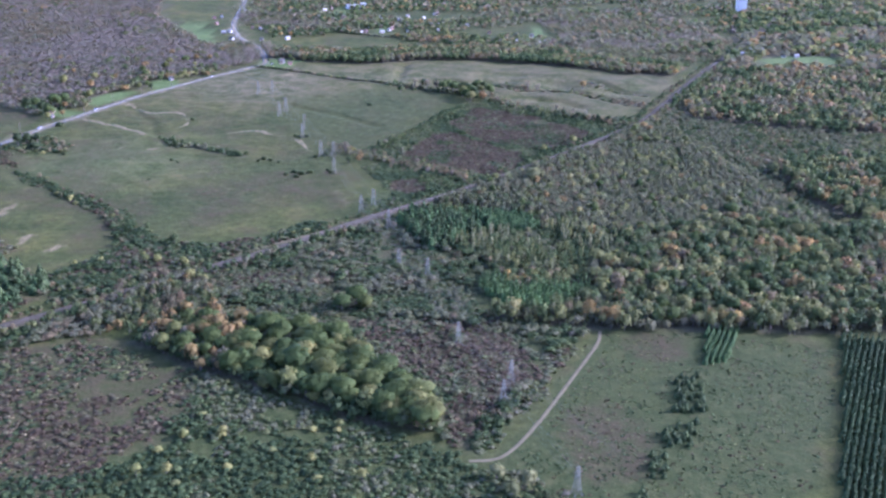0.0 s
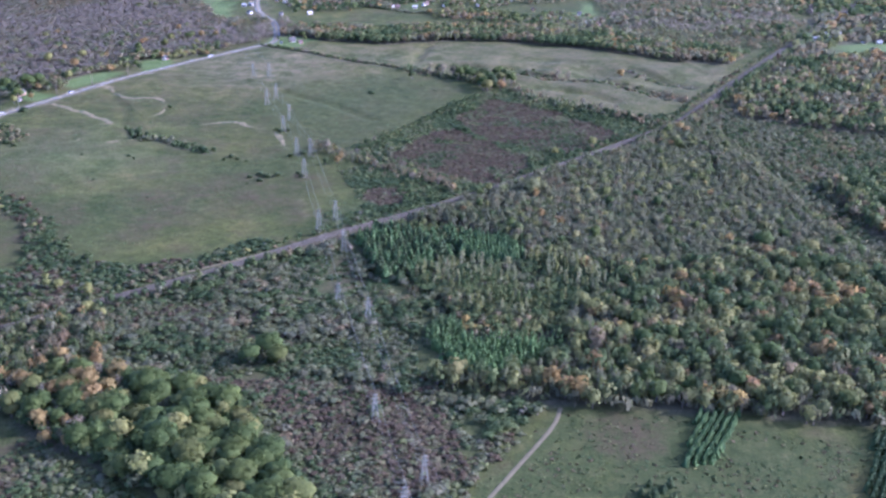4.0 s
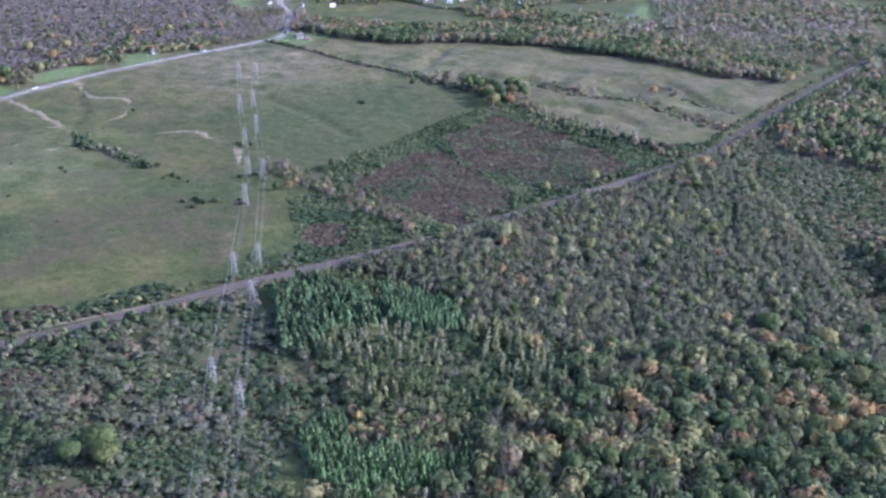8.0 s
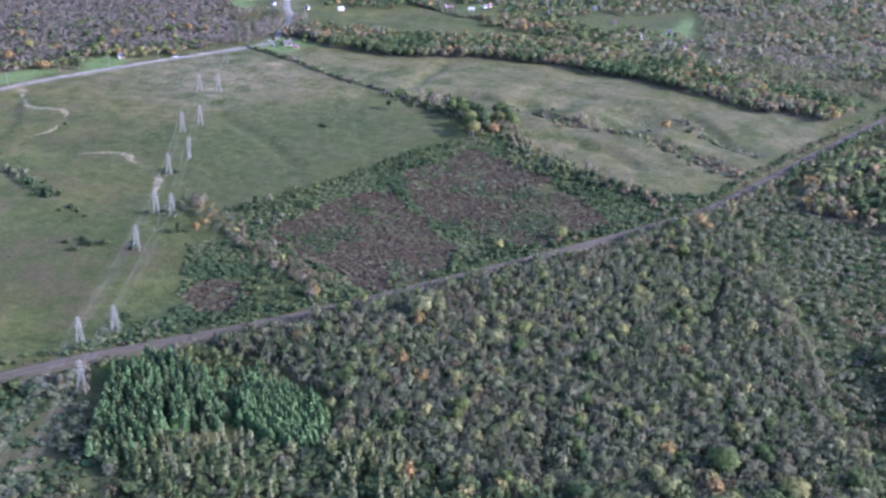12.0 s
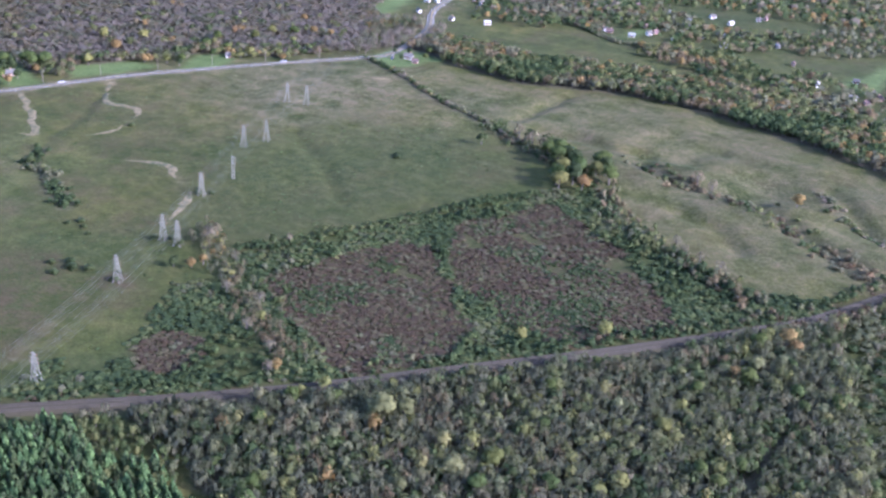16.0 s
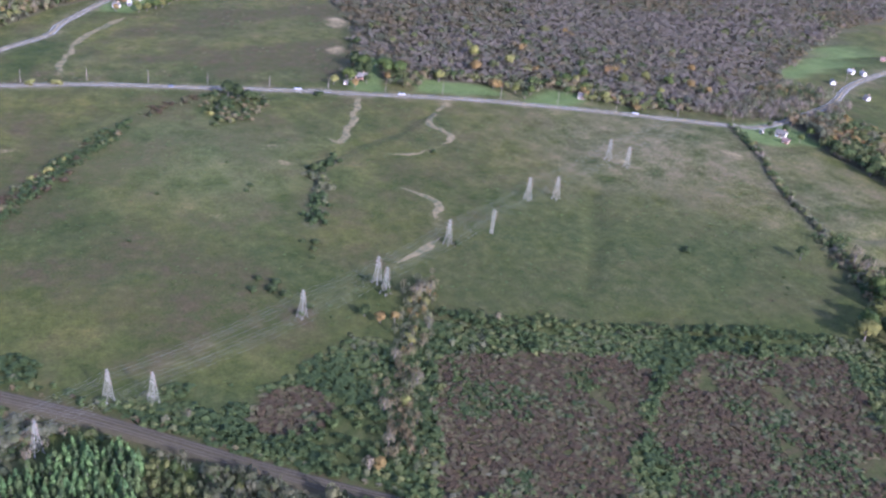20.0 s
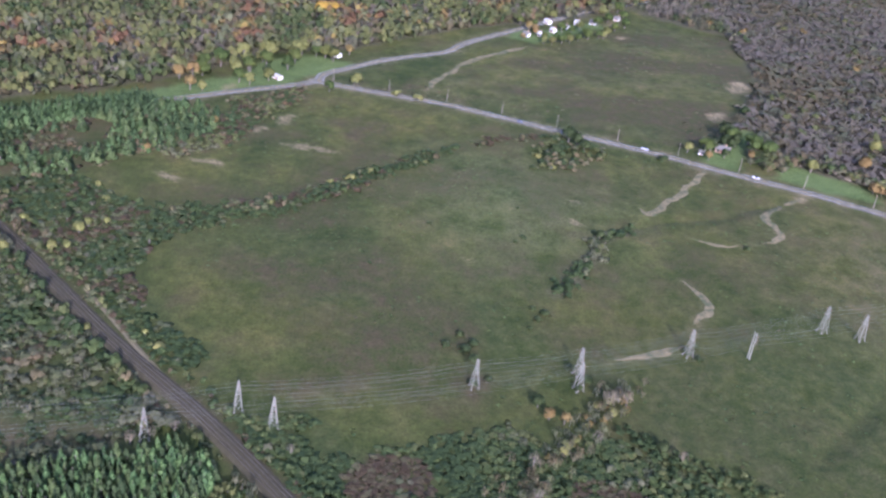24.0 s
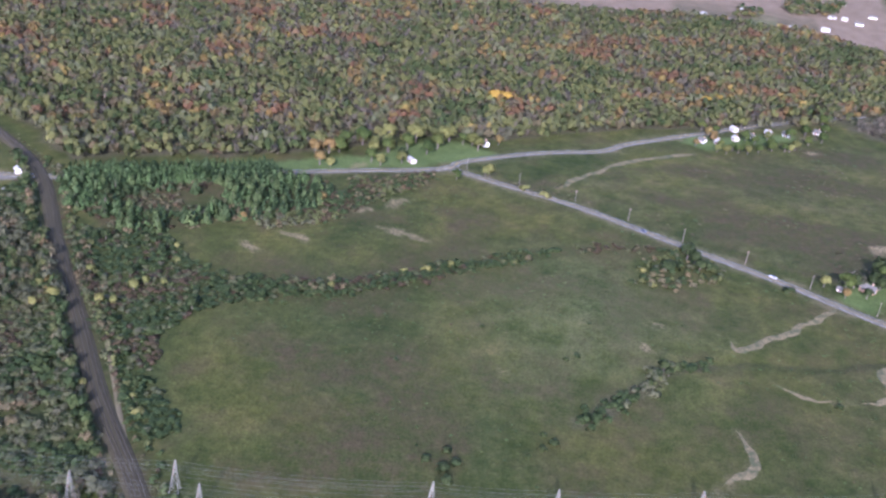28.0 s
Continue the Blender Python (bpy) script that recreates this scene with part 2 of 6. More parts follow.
def ground_material():
    mat, n, l, p = nodes_of("meadow_ground")
    big, mid, fine = add_noise(n, l, 0.011, 4, 0.55), add_noise(n, l, 0.055, 5, 0.6), add_noise(n, l, 0.45, 4, 0.7)
    tuft = add_noise(n, l, 0.9, 3, 0.8)
    grass = ramp(n, l, mid, [(0.28, (0.032, 0.042, 0.009)), (0.44, (0.046, 0.055, 0.013)), (0.58, (0.060, 0.065, 0.017)), (0.76, (0.088, 0.081, 0.026))])
    tinted = ramp(n, l, big, [(0.34, (0.68, 0.78, 0.66)), (0.5, (0.98, 0.97, 0.90)), (0.62, (1.24, 1.12, 1.00))])
    col = blend(n, l, 1.0, grass, tinted, "MULTIPLY")
    patch, weeds = add_noise(n, l, 0.15, 6, 0.72), add_noise(n, l, 0.03, 5, 0.7)
    col = blend(n, l, 1.0, col, ramp(n, l, patch, [(0.32, (0.66, 0.72, 0.66)), (0.5, (1.0, 1.0, 1.0)), (0.68, (1.30, 1.24, 1.20))]), "MULTIPLY")
    col = blend(n, l, ramp(n, l, weeds, [(0.50, (0, 0, 0)), (0.68, (0.7, 0.7, 0.7))]), col, (0.064, 0.051, 0.021))
    c1, c2 = n.new("ShaderNodeAttribute"), n.new("ShaderNodeAttribute")
    c1.attribute_name, c2.attribute_name = "cover", "cover_b"
    s1, s2 = n.new("ShaderNodeSeparateColor"), n.new("ShaderNodeSeparateColor")
    l.new(c1.outputs["Color"], s1.inputs[0])
    l.new(c2.outputs["Color"], s2.inputs[0])
    ragged = ramp(n, l, calc(n, l, "ADD", calc(n, l, "MULTIPLY", mid, 0.55), calc(n, l, "MULTIPLY", fine, 0.45)), [(0.40, (0, 0, 0)), (0.60, (1, 1, 1))])

    def over(col, weight, other, rag=0.7):
        much = calc(n, l, "MINIMUM", calc(n, l, "MULTIPLY", weight, 2.2), 1.0)
        w = calc(n, l, "MULTIPLY_ADD", calc(n, l, "SUBTRACT", ragged, 0.5), calc(n, l, "MULTIPLY", much, rag), weight)
        w = calc(n, l, "MULTIPLY", w, calc(n, l, "GREATER_THAN", weight, 0.02))
        m = n.new("ShaderNodeClamp")
        l.new(w, m.inputs[0])
        return blend(n, l, m.outputs[0], col, other)

    straw = ramp(n, l, patch, [(0.34, (0.082, 0.080, 0.032)), (0.66, (0.150, 0.124, 0.066))])
    rust = ramp(n, l, patch, [(0.40, (0.044, 0.050, 0.014)), (0.50, (0.050, 0.043, 0.017)), (0.62, (0.062, 0.048, 0.022)), (0.76, (0.092, 0.076, 0.034))])
    litter = ramp(n, l, fine, [(0.3, (0.052, 0.050, 0.024)), (0.7, (0.092, 0.082, 0.044))])
    bare = ramp(n, l, fine, [(0.3, (0.150, 0.118, 0.058)), (0.7, (0.235, 0.186, 0.096))])
    lawn = ramp(n, l, mid, [(0.3, (0.066, 0.096, 0.024)), (0.7, (0.094, 0.124, 0.036))])
    tilled = ramp(n, l, mid, [(0.3, (0.160, 0.116, 0.066)), (0.7, (0.205, 0.152, 0.092))])
    moss = ramp(n, l, patch, [(0.34, (0.026, 0.037, 0.009)), (0.5, (0.040, 0.050, 0.013)), (0.66, (0.063, 0.064, 0.021))])
    col = over(col, s1.outputs["Blue"], straw, 1.1)
    col = over(col, s2.outputs["Blue"], moss, 0.9)
    col = over(col, s1.outputs["Red"], rust, 0.9)
    col = over(col, s1.outputs["Green"], litter, 0.5)
    col = over(col, s2.outputs["Red"], lawn, 0.3)
    col = over(col, s2.outputs["Green"], tilled, 0.2)
    col = over(col, c1.outputs["Alpha"], bare, 0.8)
    speck = ramp(n, l, tuft, [(0.32, (0.55, 0.58, 0.52)), (0.5, (1, 1, 1)), (0.72, (1.485, 1.430, 1.375))])
    col = blend(n, l, 0.75, col, blend(n, l, 1.0, col, speck, "MULTIPLY"))
    l.new(col, p.inputs["Base Color"])
    p.inputs["Roughness"].default_value, p.inputs["Specular IOR Level"].default_value = 0.95, 0.1
    bumped(n, l, p, calc(n, l, "ADD", fine, calc(n, l, "MULTIPLY", mid, 3.0)), 0.7, 0.6)
    return mat


# ---- geometry helpers ----
def mesh_from(name, verts, faces_flat, size, mats, tone=None, face_mat=None, smooth=False):
    """A mesh of faces that all have the same number of corners, from arrays."""
    me = bpy.data.meshes.new(name)
    verts = np.ascontiguousarray(verts, np.float32)
    nf = len(faces_flat) // size
    me.vertices.add(len(verts))
    me.vertices.foreach_set("co", verts.ravel())
    me.loops.add(len(faces_flat))
    me.loops.foreach_set("vertex_index", np.ascontiguousarray(faces_flat, np.int32))
    me.polygons.add(nf)
    me.polygons.foreach_set("loop_start", np.arange(nf, dtype=np.int32) * size)
    for m in mats:
        me.materials.append(m)
    if face_mat is not None:
        me.polygons.foreach_set("material_index", np.ascontiguousarray(face_mat, np.int32))
    if smooth:
        me.polygons.foreach_set("use_smooth", np.ones(nf, bool))
    if tone is not None:
        a = me.attributes.new("tone", "FLOAT", "POINT")
        a.data.foreach_set("value", np.ascontiguousarray(tone, np.float32))
    me.update(calc_edges=True)
    me.validate()
    return me


def part(name, bm, material, parent, label=""):
    me = bpy.data.meshes.new(name)
    bm.to_mesh(me)
    bm.free()
    me.materials.append(material)
    ob = new(name, me)
    ob.parent = parent
    if label:
        tagged(ob, label)
    return ob


def thing(name, x, y, z=None, rz=0.0, **tags):
    ob = new(name)
    ob.empty_display_size = 0.5
    ob.matrix_basis = pose(x, y, gz(x, y) if z is None else z, 0, 0, rz)
    return tagged(ob, **tags)


def box(bm, x, y, z, sx, sy, sz, bevel=0.0):
    r = bmesh.ops.create_cube(bm, size=1.0, matrix=Matrix.Translation((x, y, z)) @ Matrix.Diagonal((sx, sy, sz, 1)))
    if bevel:
        bmesh.ops.bevel(bm, geom=[e for e in bm.edges if all(v in r["verts"] for v in e.verts)], offset=bevel, segments=1, affect="EDGES")
    return bm


def boxed(*a, **k):
    return box(bmesh.new(), *a, **k)


def bar(bm, a, b, w):
    """A square bar from a to b."""
    a, b = Vector(a), Vector(b)
    m = Matrix.Translation((a + b) / 2) @ (b - a).to_track_quat("Z", "Y").to_matrix().to_4x4() @ Matrix.Diagonal((w, w, (b - a).length, 1))
    bmesh.ops.create_cube(bm, size=1.0, matrix=m)
    return bm


def hashed(ix, iy, seed):
    h = (ix.astype(np.int64) * 374761393 + iy.astype(np.int64) * 668265263 + seed * 1442695041) & 0xFFFFFFFF
    h = ((h ^ (h >> 13)) * 1274126177) & 0xFFFFFFFF
    return ((h ^ (h >> 16)) & 0xFFFF) / 65535.0


def value_noise(x, y, size, seed=0, octaves=3):
    """Smooth noise from 0 to 1 with features of that size in metres."""
    x, y = np.asarray(x, float), np.asarray(y, float)
    total, weight, amp = 0.0, 0.0, 1.0
    for o in range(octaves):
        u, v = x / size * 2**o, y / size * 2**o
        ix, iy = np.floor(u), np.floor(v)
        fx, fy = u - ix, v - iy
        fx, fy = fx * fx * (3 - 2 * fx), fy * fy * (3 - 2 * fy)
        s = seed + 17 * o
        a = hashed(ix, iy, s) * (1 - fx) + hashed(ix + 1, iy, s) * fx
        b = hashed(ix, iy + 1, s) * (1 - fx) + hashed(ix + 1, iy + 1, s) * fx
        total, weight, amp = total + amp * (a * (1 - fy) + b * fy), weight + amp, amp * 0.5
    return total / weight


GULLIES = [  # depth, half width, bed
    (3.6, 7.0, [(46, 1124), (77, 1108), (98, 1116), (126, 1116), (156, 1090), (189, 1064)]),
    (3.2, 6.0, [(161, 1154), (176, 1135), (190, 1114), (214, 1096)]),
    (2.2, 6.0, [(-55, 1152), (-52, 1198), (-47, 1237)]),
    (3.0, 7.0, [(-30, 1146), (-8, 1146), (23, 1138), (46, 1144)]),
    (2.6, 6.0, [(96, 1070), (120, 1062), (138, 1040)]),
    (1.4, 4.0, [(-312, 1010), (-300, 985), (-280, 962), (-268, 925), (-240, 893)]),
    (1.6, 4.0, [(-160, 1035), (-120, 1010), (-92, 985), (-60, 960)]),
]


def gz(x, y):
    """Height of the ground: a slow rise to the north, with low swells in the eastern meadows."""
    x, y = np.asarray(x, float), np.asarray(y, float)
    s = np.clip((y - 620) / 610, 0, 1)
    rise = -7 + 13 * s * s * (3 - 2 * s)
    w = np.exp(-(((x - 90) / 110) ** 2 + ((y - 1140) / 95) ** 2))
    z = w * 12.0 * (value_noise(x * 0.8 + y * 0.5, y * 0.9 - x * 0.4, 42, 5, 2) - 0.45)
    w2 = np.exp(-(((x + 190) / 130) ** 2 + ((y - 1010) / 170) ** 2))
    z = rise + z + w2 * 2.0 * (value_noise(x, y, 60, 9, 2) - 0.5)
    for deep, wide, line in GULLIES:
        z = z - deep * np.exp(-((line_distance(line, x + 8 * (value_noise(x, y, 18, 12, 2) - 0.5), y + 8 * (value_noise(x, y, 18, 13, 2) - 0.5)) / wide) ** 2))
    return float(z) if z.ndim == 0 else z


def edge_distance(poly, x, y):
    """Metres inside (+) or outside (-) of a polygon."""
    p = np.asarray(poly, float)
    q = np.roll(p, -1, 0)
    best = np.full(x.shape, 1e9)
    odd = np.zeros(x.shape, bool)
    for (ax, ay), (bx, by) in zip(p, q):
        dx, dy = bx - ax, by - ay
        t = np.clip(((x - ax) * dx + (y - ay) * dy) / (dx * dx + dy * dy + 1e-9), 0, 1)
        best = np.minimum(best, (x - ax - t * dx) ** 2 + (y - ay - t * dy) ** 2)
        cross = (ay > y) != (by > y)
        odd ^= cross & (x < (bx - ax) * (y - ay) / ((by - ay) if by != ay else 1e-9) + ax)
    return np.where(odd, 1, -1) * np.sqrt(best)


def line_distance(line, x, y):
    best = np.full(np.shape(x), 1e9)
    for (ax, ay), (bx, by) in zip(line, line[1:]):
        dx, dy = bx - ax, by - ay
        t = np.clip(((x - ax) * dx + (y - ay) * dy) / (dx * dx + dy * dy + 1e-9), 0, 1)
        best = np.minimum(best, (x - ax - t * dx) ** 2 + (y - ay - t * dy) ** 2)
    return np.sqrt(best)


def smooth_line(line, step=4.0):
    """A rounded line through the given corners, cut into even steps."""
    p = np.asarray(line, float)
    ext = np.vstack([2 * p[0] - p[1], p, 2 * p[-1] - p[-2]])
    out = []
    for i in range(1, len(ext) - 2):
        a, b, c, d = ext[i - 1:i + 3]
        k = max(2, int(np.linalg.norm(c - b) / step))
        for t in np.arange(k) / k:
            out.append(0.5 * (2 * b + (c - a) * t + (2 * a - 5 * b + 4 * c - d) * t**2 + (3 * b - 3 * c + d - a) * t**3))
    return np.array(out + [p[-1]])


def ribbon(name, line, profile, mat, lift=0.0):
    """A strip along a line. profile: (offset to the left, height) across it."""
    p = np.asarray(line, float)
    d = np.gradient(p, axis=0)
    d /= np.linalg.norm(d, axis=1)[:, None]
    left = np.stack([-d[:, 1], d[:, 0]], 1)
    k = len(profile)
    rows = []
    for o, h in profile:
        q = p + left * o
        rows.append(np.c_[q, gz(p[:, 0], p[:, 1]) + h + lift])
    v = np.stack(rows, 1).reshape(-1, 3)
    i = np.arange(len(p) - 1)[:, None] * k + np.arange(k - 1)[None]
    f = np.stack([i + 1, i, i + k, i + k + 1], -1).reshape(-1)
    return new(name, mesh_from(name, v, f, 4, [mat]))


# ---- plan, in metres ----
RAIL = smooth_line([(-420, 250), (-372, 340), (-328, 432), (-286, 496), (-214, 563), (-158, 617), (-103, 669), (-52, 723), (0, 771), (36, 807), (73, 848), (130, 911), (190, 985), (225, 1050), (251, 1103), (310, 1222), (373, 1344), (440, 1470), (520, 1640)])
ROAD = smooth_line([(-452, 706), (-442, 752), (-428, 813), (-401, 880), (-375, 945), (-354, 988), (-324, 1052), (-281, 1123), (-228, 1205), (-217, 1235), (-232, 1300), (-247, 1342), (-279, 1400), (-302, 1475), (-313, 1540), (-330, 1700), (-360, 1900)])
ROAD_W = smooth_line([(-250, 440), (-310, 540), (-361, 598), (-407, 655), (-447, 708), (-471, 717), (-520, 760), (-553, 802), (-582, 818), (-636, 860), (-720, 930), (-800, 1010)])
LANE = smooth_line([(13, 400), (25, 402), (34, 411), (47, 434), (59, 459), (72, 487), (87, 520), (91, 537)], 3)
SERVICE = smooth_line([(-139, 648), (-113, 670), (-89, 690), (-69, 708), (-57, 720)], 3)
LANE_E = smooth_line([(95, 536), (118, 537), (148, 534), (190, 530), (226, 527)], 3)
TRACKS = [smooth_line([(-55, 715), (-72, 745), (-96, 806), (-108, 850)], 3), smooth_line([(-100, 872), (-128, 905), (-150, 925), (-165, 932)], 3), smooth_line([(-120, 1180), (-90, 1110), (-70, 1060), (-40, 1000)], 3), smooth_line([(-150, 1160), (-130, 1090), (-105, 1000)], 3), smooth_line([(-173, 997), (-96, 948), (-54, 919)], 3), smooth_line([(-171, 1027), (-98, 976), (-47, 936)], 3), smooth_line([(-111, 997), (-81, 985), (-50, 972)], 3), smooth_line([(-37, 1066), (-9, 1060), (18, 1050)], 3), smooth_line([(-56, 1033), (-13, 1007)], 3)]

RUST_A = [(-36, 868), (-28, 893), (-19, 919), (-10, 938), (7, 941), (24, 916), (48, 899), (68, 884), (64, 858), (58, 842), (45, 828), (34, 828), (14, 842), (-14, 854)]
RUST_B = [(8, 979), (20, 1003), (33, 1024), (55, 1020), (85, 1000), (112, 976), (130, 958), (139, 943), (127, 924), (114, 908), (107, 901), (93, 900), (80, 899), (60, 911), (40, 925), (18, 947)]
RUST_C = [(-241, 502), (-193, 518), (-164, 497), (-120, 478), (-112, 452), (-130, 425), (-150, 390), (-165, 340), (-260, 360), (-280, 430)]
RUST_D = [(-86, 545), (-41, 550), (6, 545), (40, 525), (52, 492), (28, 446), (10, 409), (-1, 431), (-8, 470), (-27, 506), (-52, 534)]
RUST_E = [(-44, 788), (-42, 806), (-26, 810), (-11, 798), (-15, 780), (-30, 776)]
RUST_F = [(-35, 700), (-48, 690), (-42, 640), (-20, 650)]
RUST_G = [(71, 449), (85, 455), (98, 438), (96, 414), (92, 388), (64, 386), (60, 421)]
RUST_H = [(102, 524), (116, 536), (140, 530), (138, 510), (116, 501), (103, 509)]
BRUSH = [(19, 1048), (12, 1021), (-12, 975), (-34, 940), (-51, 904), (-66, 876), (-79, 862), (-71, 838), (-57, 810), (-44, 785), (-66, 758), (-56, 728), (0, 777), (36, 814), (73, 855), (130, 917), (190, 990), (205, 1012), (150, 998), (104, 1018), (72, 1040), (48, 1075)]
BRUSH_NW = [(-229, 560), (-173, 606), (-139, 642), (-104, 675), (-82, 700), (-92, 714), (-104, 708), (-124, 680), (-154, 666), (-187, 669), (-216, 692), (-234, 718), (-277, 755), (-315, 788), (-330, 805), (-326, 787), (-311, 771), (-293, 753), (-270, 730), (-250, 712), (-235, 688), (-222, 661), (-236, 628), (-258, 600), (-250, 575)]
SCRUB_S = [(-290, 482), (-214, 553), (-158, 607), (-103, 659), (-58, 705), (-40, 712), (-20, 676), (0, 664), (30, 636), (28, 596), (30, 562), (40, 545), (84, 538), (60, 480), (40, 440), (20, 405), (0, 417), (-15, 465), (-40, 502), (-71, 529), (-127, 549), (-171, 540), (-215, 515)]
SCRUB_FRONT = [(-130, 478), (-100, 466), (-62, 446), (-30, 428), (0, 412), (22, 398), (40, 388), (55, 372), (60, 330), (-60, 320), (-190, 330), (-190, 378), (-150, 390), (-128, 425)]
GREY_WOOD = [(66, 728), (30, 744), (-10, 752), (8, 768), (40, 800), (78, 842), (135, 903), (196, 978), (205, 990), (220, 930), (238, 880), (250, 830), (262, 770), (282, 722), (296, 690), (240, 708), (180, 696), (128, 686), (70, 700)]
MIX_WOOD = [(28, 552), (70, 545), (95, 541), (150, 540), (232, 540), (300, 545), (420, 560), (440, 760), (320, 735), (290, 695), (240, 720), (180, 708), (126, 690), (120, 665), (100, 640), (94, 600), (80, 580), (56, 563), (40, 563)]
EAST_WOOD = [(245, 1003), (271, 996), (310, 977), (371, 962), (480, 960), (560, 1000), (500, 1230), (440, 1235), (345, 1240), (300, 1150), (262, 1080), (247, 1040)]
EAST_STAND = [(281, 846), (287, 797), (294, 757), (305, 735), (330, 735), (480, 740), (500, 870), (344, 875), (299, 864)]
EAST_SCRUB = [(232, 1045), (245, 1003), (310, 977), (371, 962), (480, 960), (500, 870), (344, 875), (299, 864), (276, 846), (290, 757), (300, 735), (285, 725), (262, 770), (250, 830), (238, 880), (220, 930), (205, 990)]
FILL_WOOD = [(18, 630), (54, 631), (101, 643), (97, 604), (80, 600), (62, 598), (46, 596), (37, 612), (30, 628)]
DITCHES = [[(206, 895), (203, 860), (205, 825)], [(146, 748), (154, 700)]]
CORNER_WOOD = [(-262, 1200), (-235, 1212), (-229, 1245), (-214, 1310), (-235, 1350), (-275, 1352), (-300, 1331), (-255, 1238)]
ROADSIDE = [(-366, 1006), (-346, 1045), (-331, 1090), (-306, 1132), (-268, 1157), (-252, 1195), (-275, 1205), (-300, 1175), (-335, 1140), (-362, 1080), (-390, 1022)]
GAP_WOOD = [(-742, 985), (-680, 1066), (-800, 1066), (-1000, 1205), (-1095, 1040), (-830, 1045)]
EAST_FAR = [(330, 1250), (364, 1262), (440, 1250), (520, 1230), (800, 1250), (900, 1500), (800, 1950), (560, 1950), (440, 1600), (400, 1420)]
POPLARS = [(-20, 694), (6, 689), (22, 680), (40, 691), (67, 697), (91, 702), (123, 684), (133, 661), (114, 645), (92, 632), (70, 620), (50, 612), (34, 622), (18, 650), (8, 655), (2, 672)]
SPRUCE_A = [(-34, 715), (-22, 734), (-10, 731), (5, 724), (21, 709), (22, 694), (8, 690), (7, 660), (-8, 660), (-16, 672), (-26, 700)]
SPRUCE_C = [(22, 716), (36, 730), (58, 724), (70, 706), (62, 690), (48, 694), (34, 702)]
YOUNG_TREES = [(-22, 738), (4, 750), (34, 742), (36, 730), (22, 706), (4, 725)]
BRUSH_EDGE = [(-72, 886), (-58, 894), (-47, 918), (-36, 938), (-24, 958), (-12, 983), (-4, 1001), (10, 1024), (22, 1040)]
SPRUCE_B = [(22, 594), (24, 602), (30, 615), (36, 611), (45, 594), (61, 596), (79, 598), (93, 602), (93, 592), (84, 579), (77, 571), (65, 561), (50, 561), (34, 573)]
CLUMP_END = [(-219, 566), (-188, 602), (-162, 622), (-135, 582), (-142, 541), (-167, 515), (-197, 525)]
CLUMP = [(-172, 514), (-160, 528), (-127, 545), (-71, 529), (-40, 502), (-15, 465), (-4, 424), (-28, 432), (-72, 454), (-110, 474), (-150, 496)]
NORTH_WOOD = [(-404, 986), (-376, 1014), (-360, 1052), (-344, 1096), (-318, 1140), (-275, 1163), (-262, 1194), (-250, 1238), (-300, 1331), (-368, 1442), (-430, 1560), (-480, 1760), (-760, 1980), (-1200, 1700), (-1000, 1200), (-800, 1060), (-678, 1066), (-545, 1058), (-458, 1020)]
HILL_WOOD = [(-352, 430), (-318, 495), (-350, 527), (-385, 582), (-436, 632), (-492, 653), (-512, 690), (-532, 728), (-612, 800), (-642, 842), (-700, 930), (-760, 985), (-830, 1050), (-1080, 1030), (-1150, 949), (-1150, 790), (-1090, 715), (-1046, 630), (-1000, 420), (-900, 260), (-640, 120), (-420, 230)]
BELT = [(-224, 1256), (-205, 1254), (-154, 1238), (-92, 1235), (-44, 1255), (0, 1264), (48, 1262), (104, 1242), (172, 1214), (213, 1196), (262, 1191), (290, 1240), (240, 1262), (190, 1280), (110, 1320), (30, 1345), (-60, 1325), (-140, 1305), (-205, 1310)]
VILLAGE = [(-232, 1395), (-120, 1440), (-20, 1385), (110, 1330), (250, 1270), (318, 1260), (400, 1450), (520, 1800), (200, 1950), (-320, 1950), (-330, 1620)]
PINES = [(-290, 507), (-311, 513), (-332, 540), (-351, 570), (-361, 597), (-372, 620), (-380, 640), (-362, 668), (-325, 660), (-307, 645), (-281, 620), (-258, 611), (-245, 590), (-250, 562), (-262, 528)]
PINE_GLADE = [(-288, 545), (-303, 568), (-320, 603), (-310, 618), (-287, 604), (-274, 582), (-269, 558)]
BROWN_WOOD = [(-302, 1526), (-273, 1507), (-217, 1495), (-136, 1455), (-110, 1446), (-139, 1504), (-152, 1563), (-209, 1591), (-272, 1622), (-312, 1595)]
NW_FIELD = [(-447, 745), (-462, 768), (-491, 808), (-576, 868), (-602, 892), (-674, 970), (-678, 1062), (-545, 1055), (-458, 1017), (-418, 994), (-392, 975), (-408, 917), (-431, 827)]
SOUTH_FIELD = [(90, 535), (148, 532), (222, 522), (201, 471), (161, 375), (150, 320), (54, 330), (29, 404)]
EAST_MEADOWS = [(52, 1075), (100, 1022), (160, 1000), (200, 1020), (245, 1062), (262, 1185), (170, 1208), (100, 1236), (40, 1258), (-40, 1246), (-92, 1228), (-150, 1230), (-190, 1205), (-134, 1168), (-58, 1130), (10, 1096)]
VILLAGE_GREEN = [(-6, 1452), (95, 1380), (167, 1333), (178, 1285), (102, 1318), (19, 1362), (-60, 1390), (-70, 1425)]
EAST_GREY = [(125, 1622), (176, 1700), (330, 1700), (390, 1420), (318, 1262), (225, 1274), (201, 1264), (175, 1303), (153, 1426)]
RIDGE_TREES = [[(-1323, 908), (-1265, 925), (-1300, 976), (-1390, 1000), (-1426, 985), (-1369, 922)], [(-1196, 855), (-1203, 887), (-1262, 881), (-1258, 851)]]
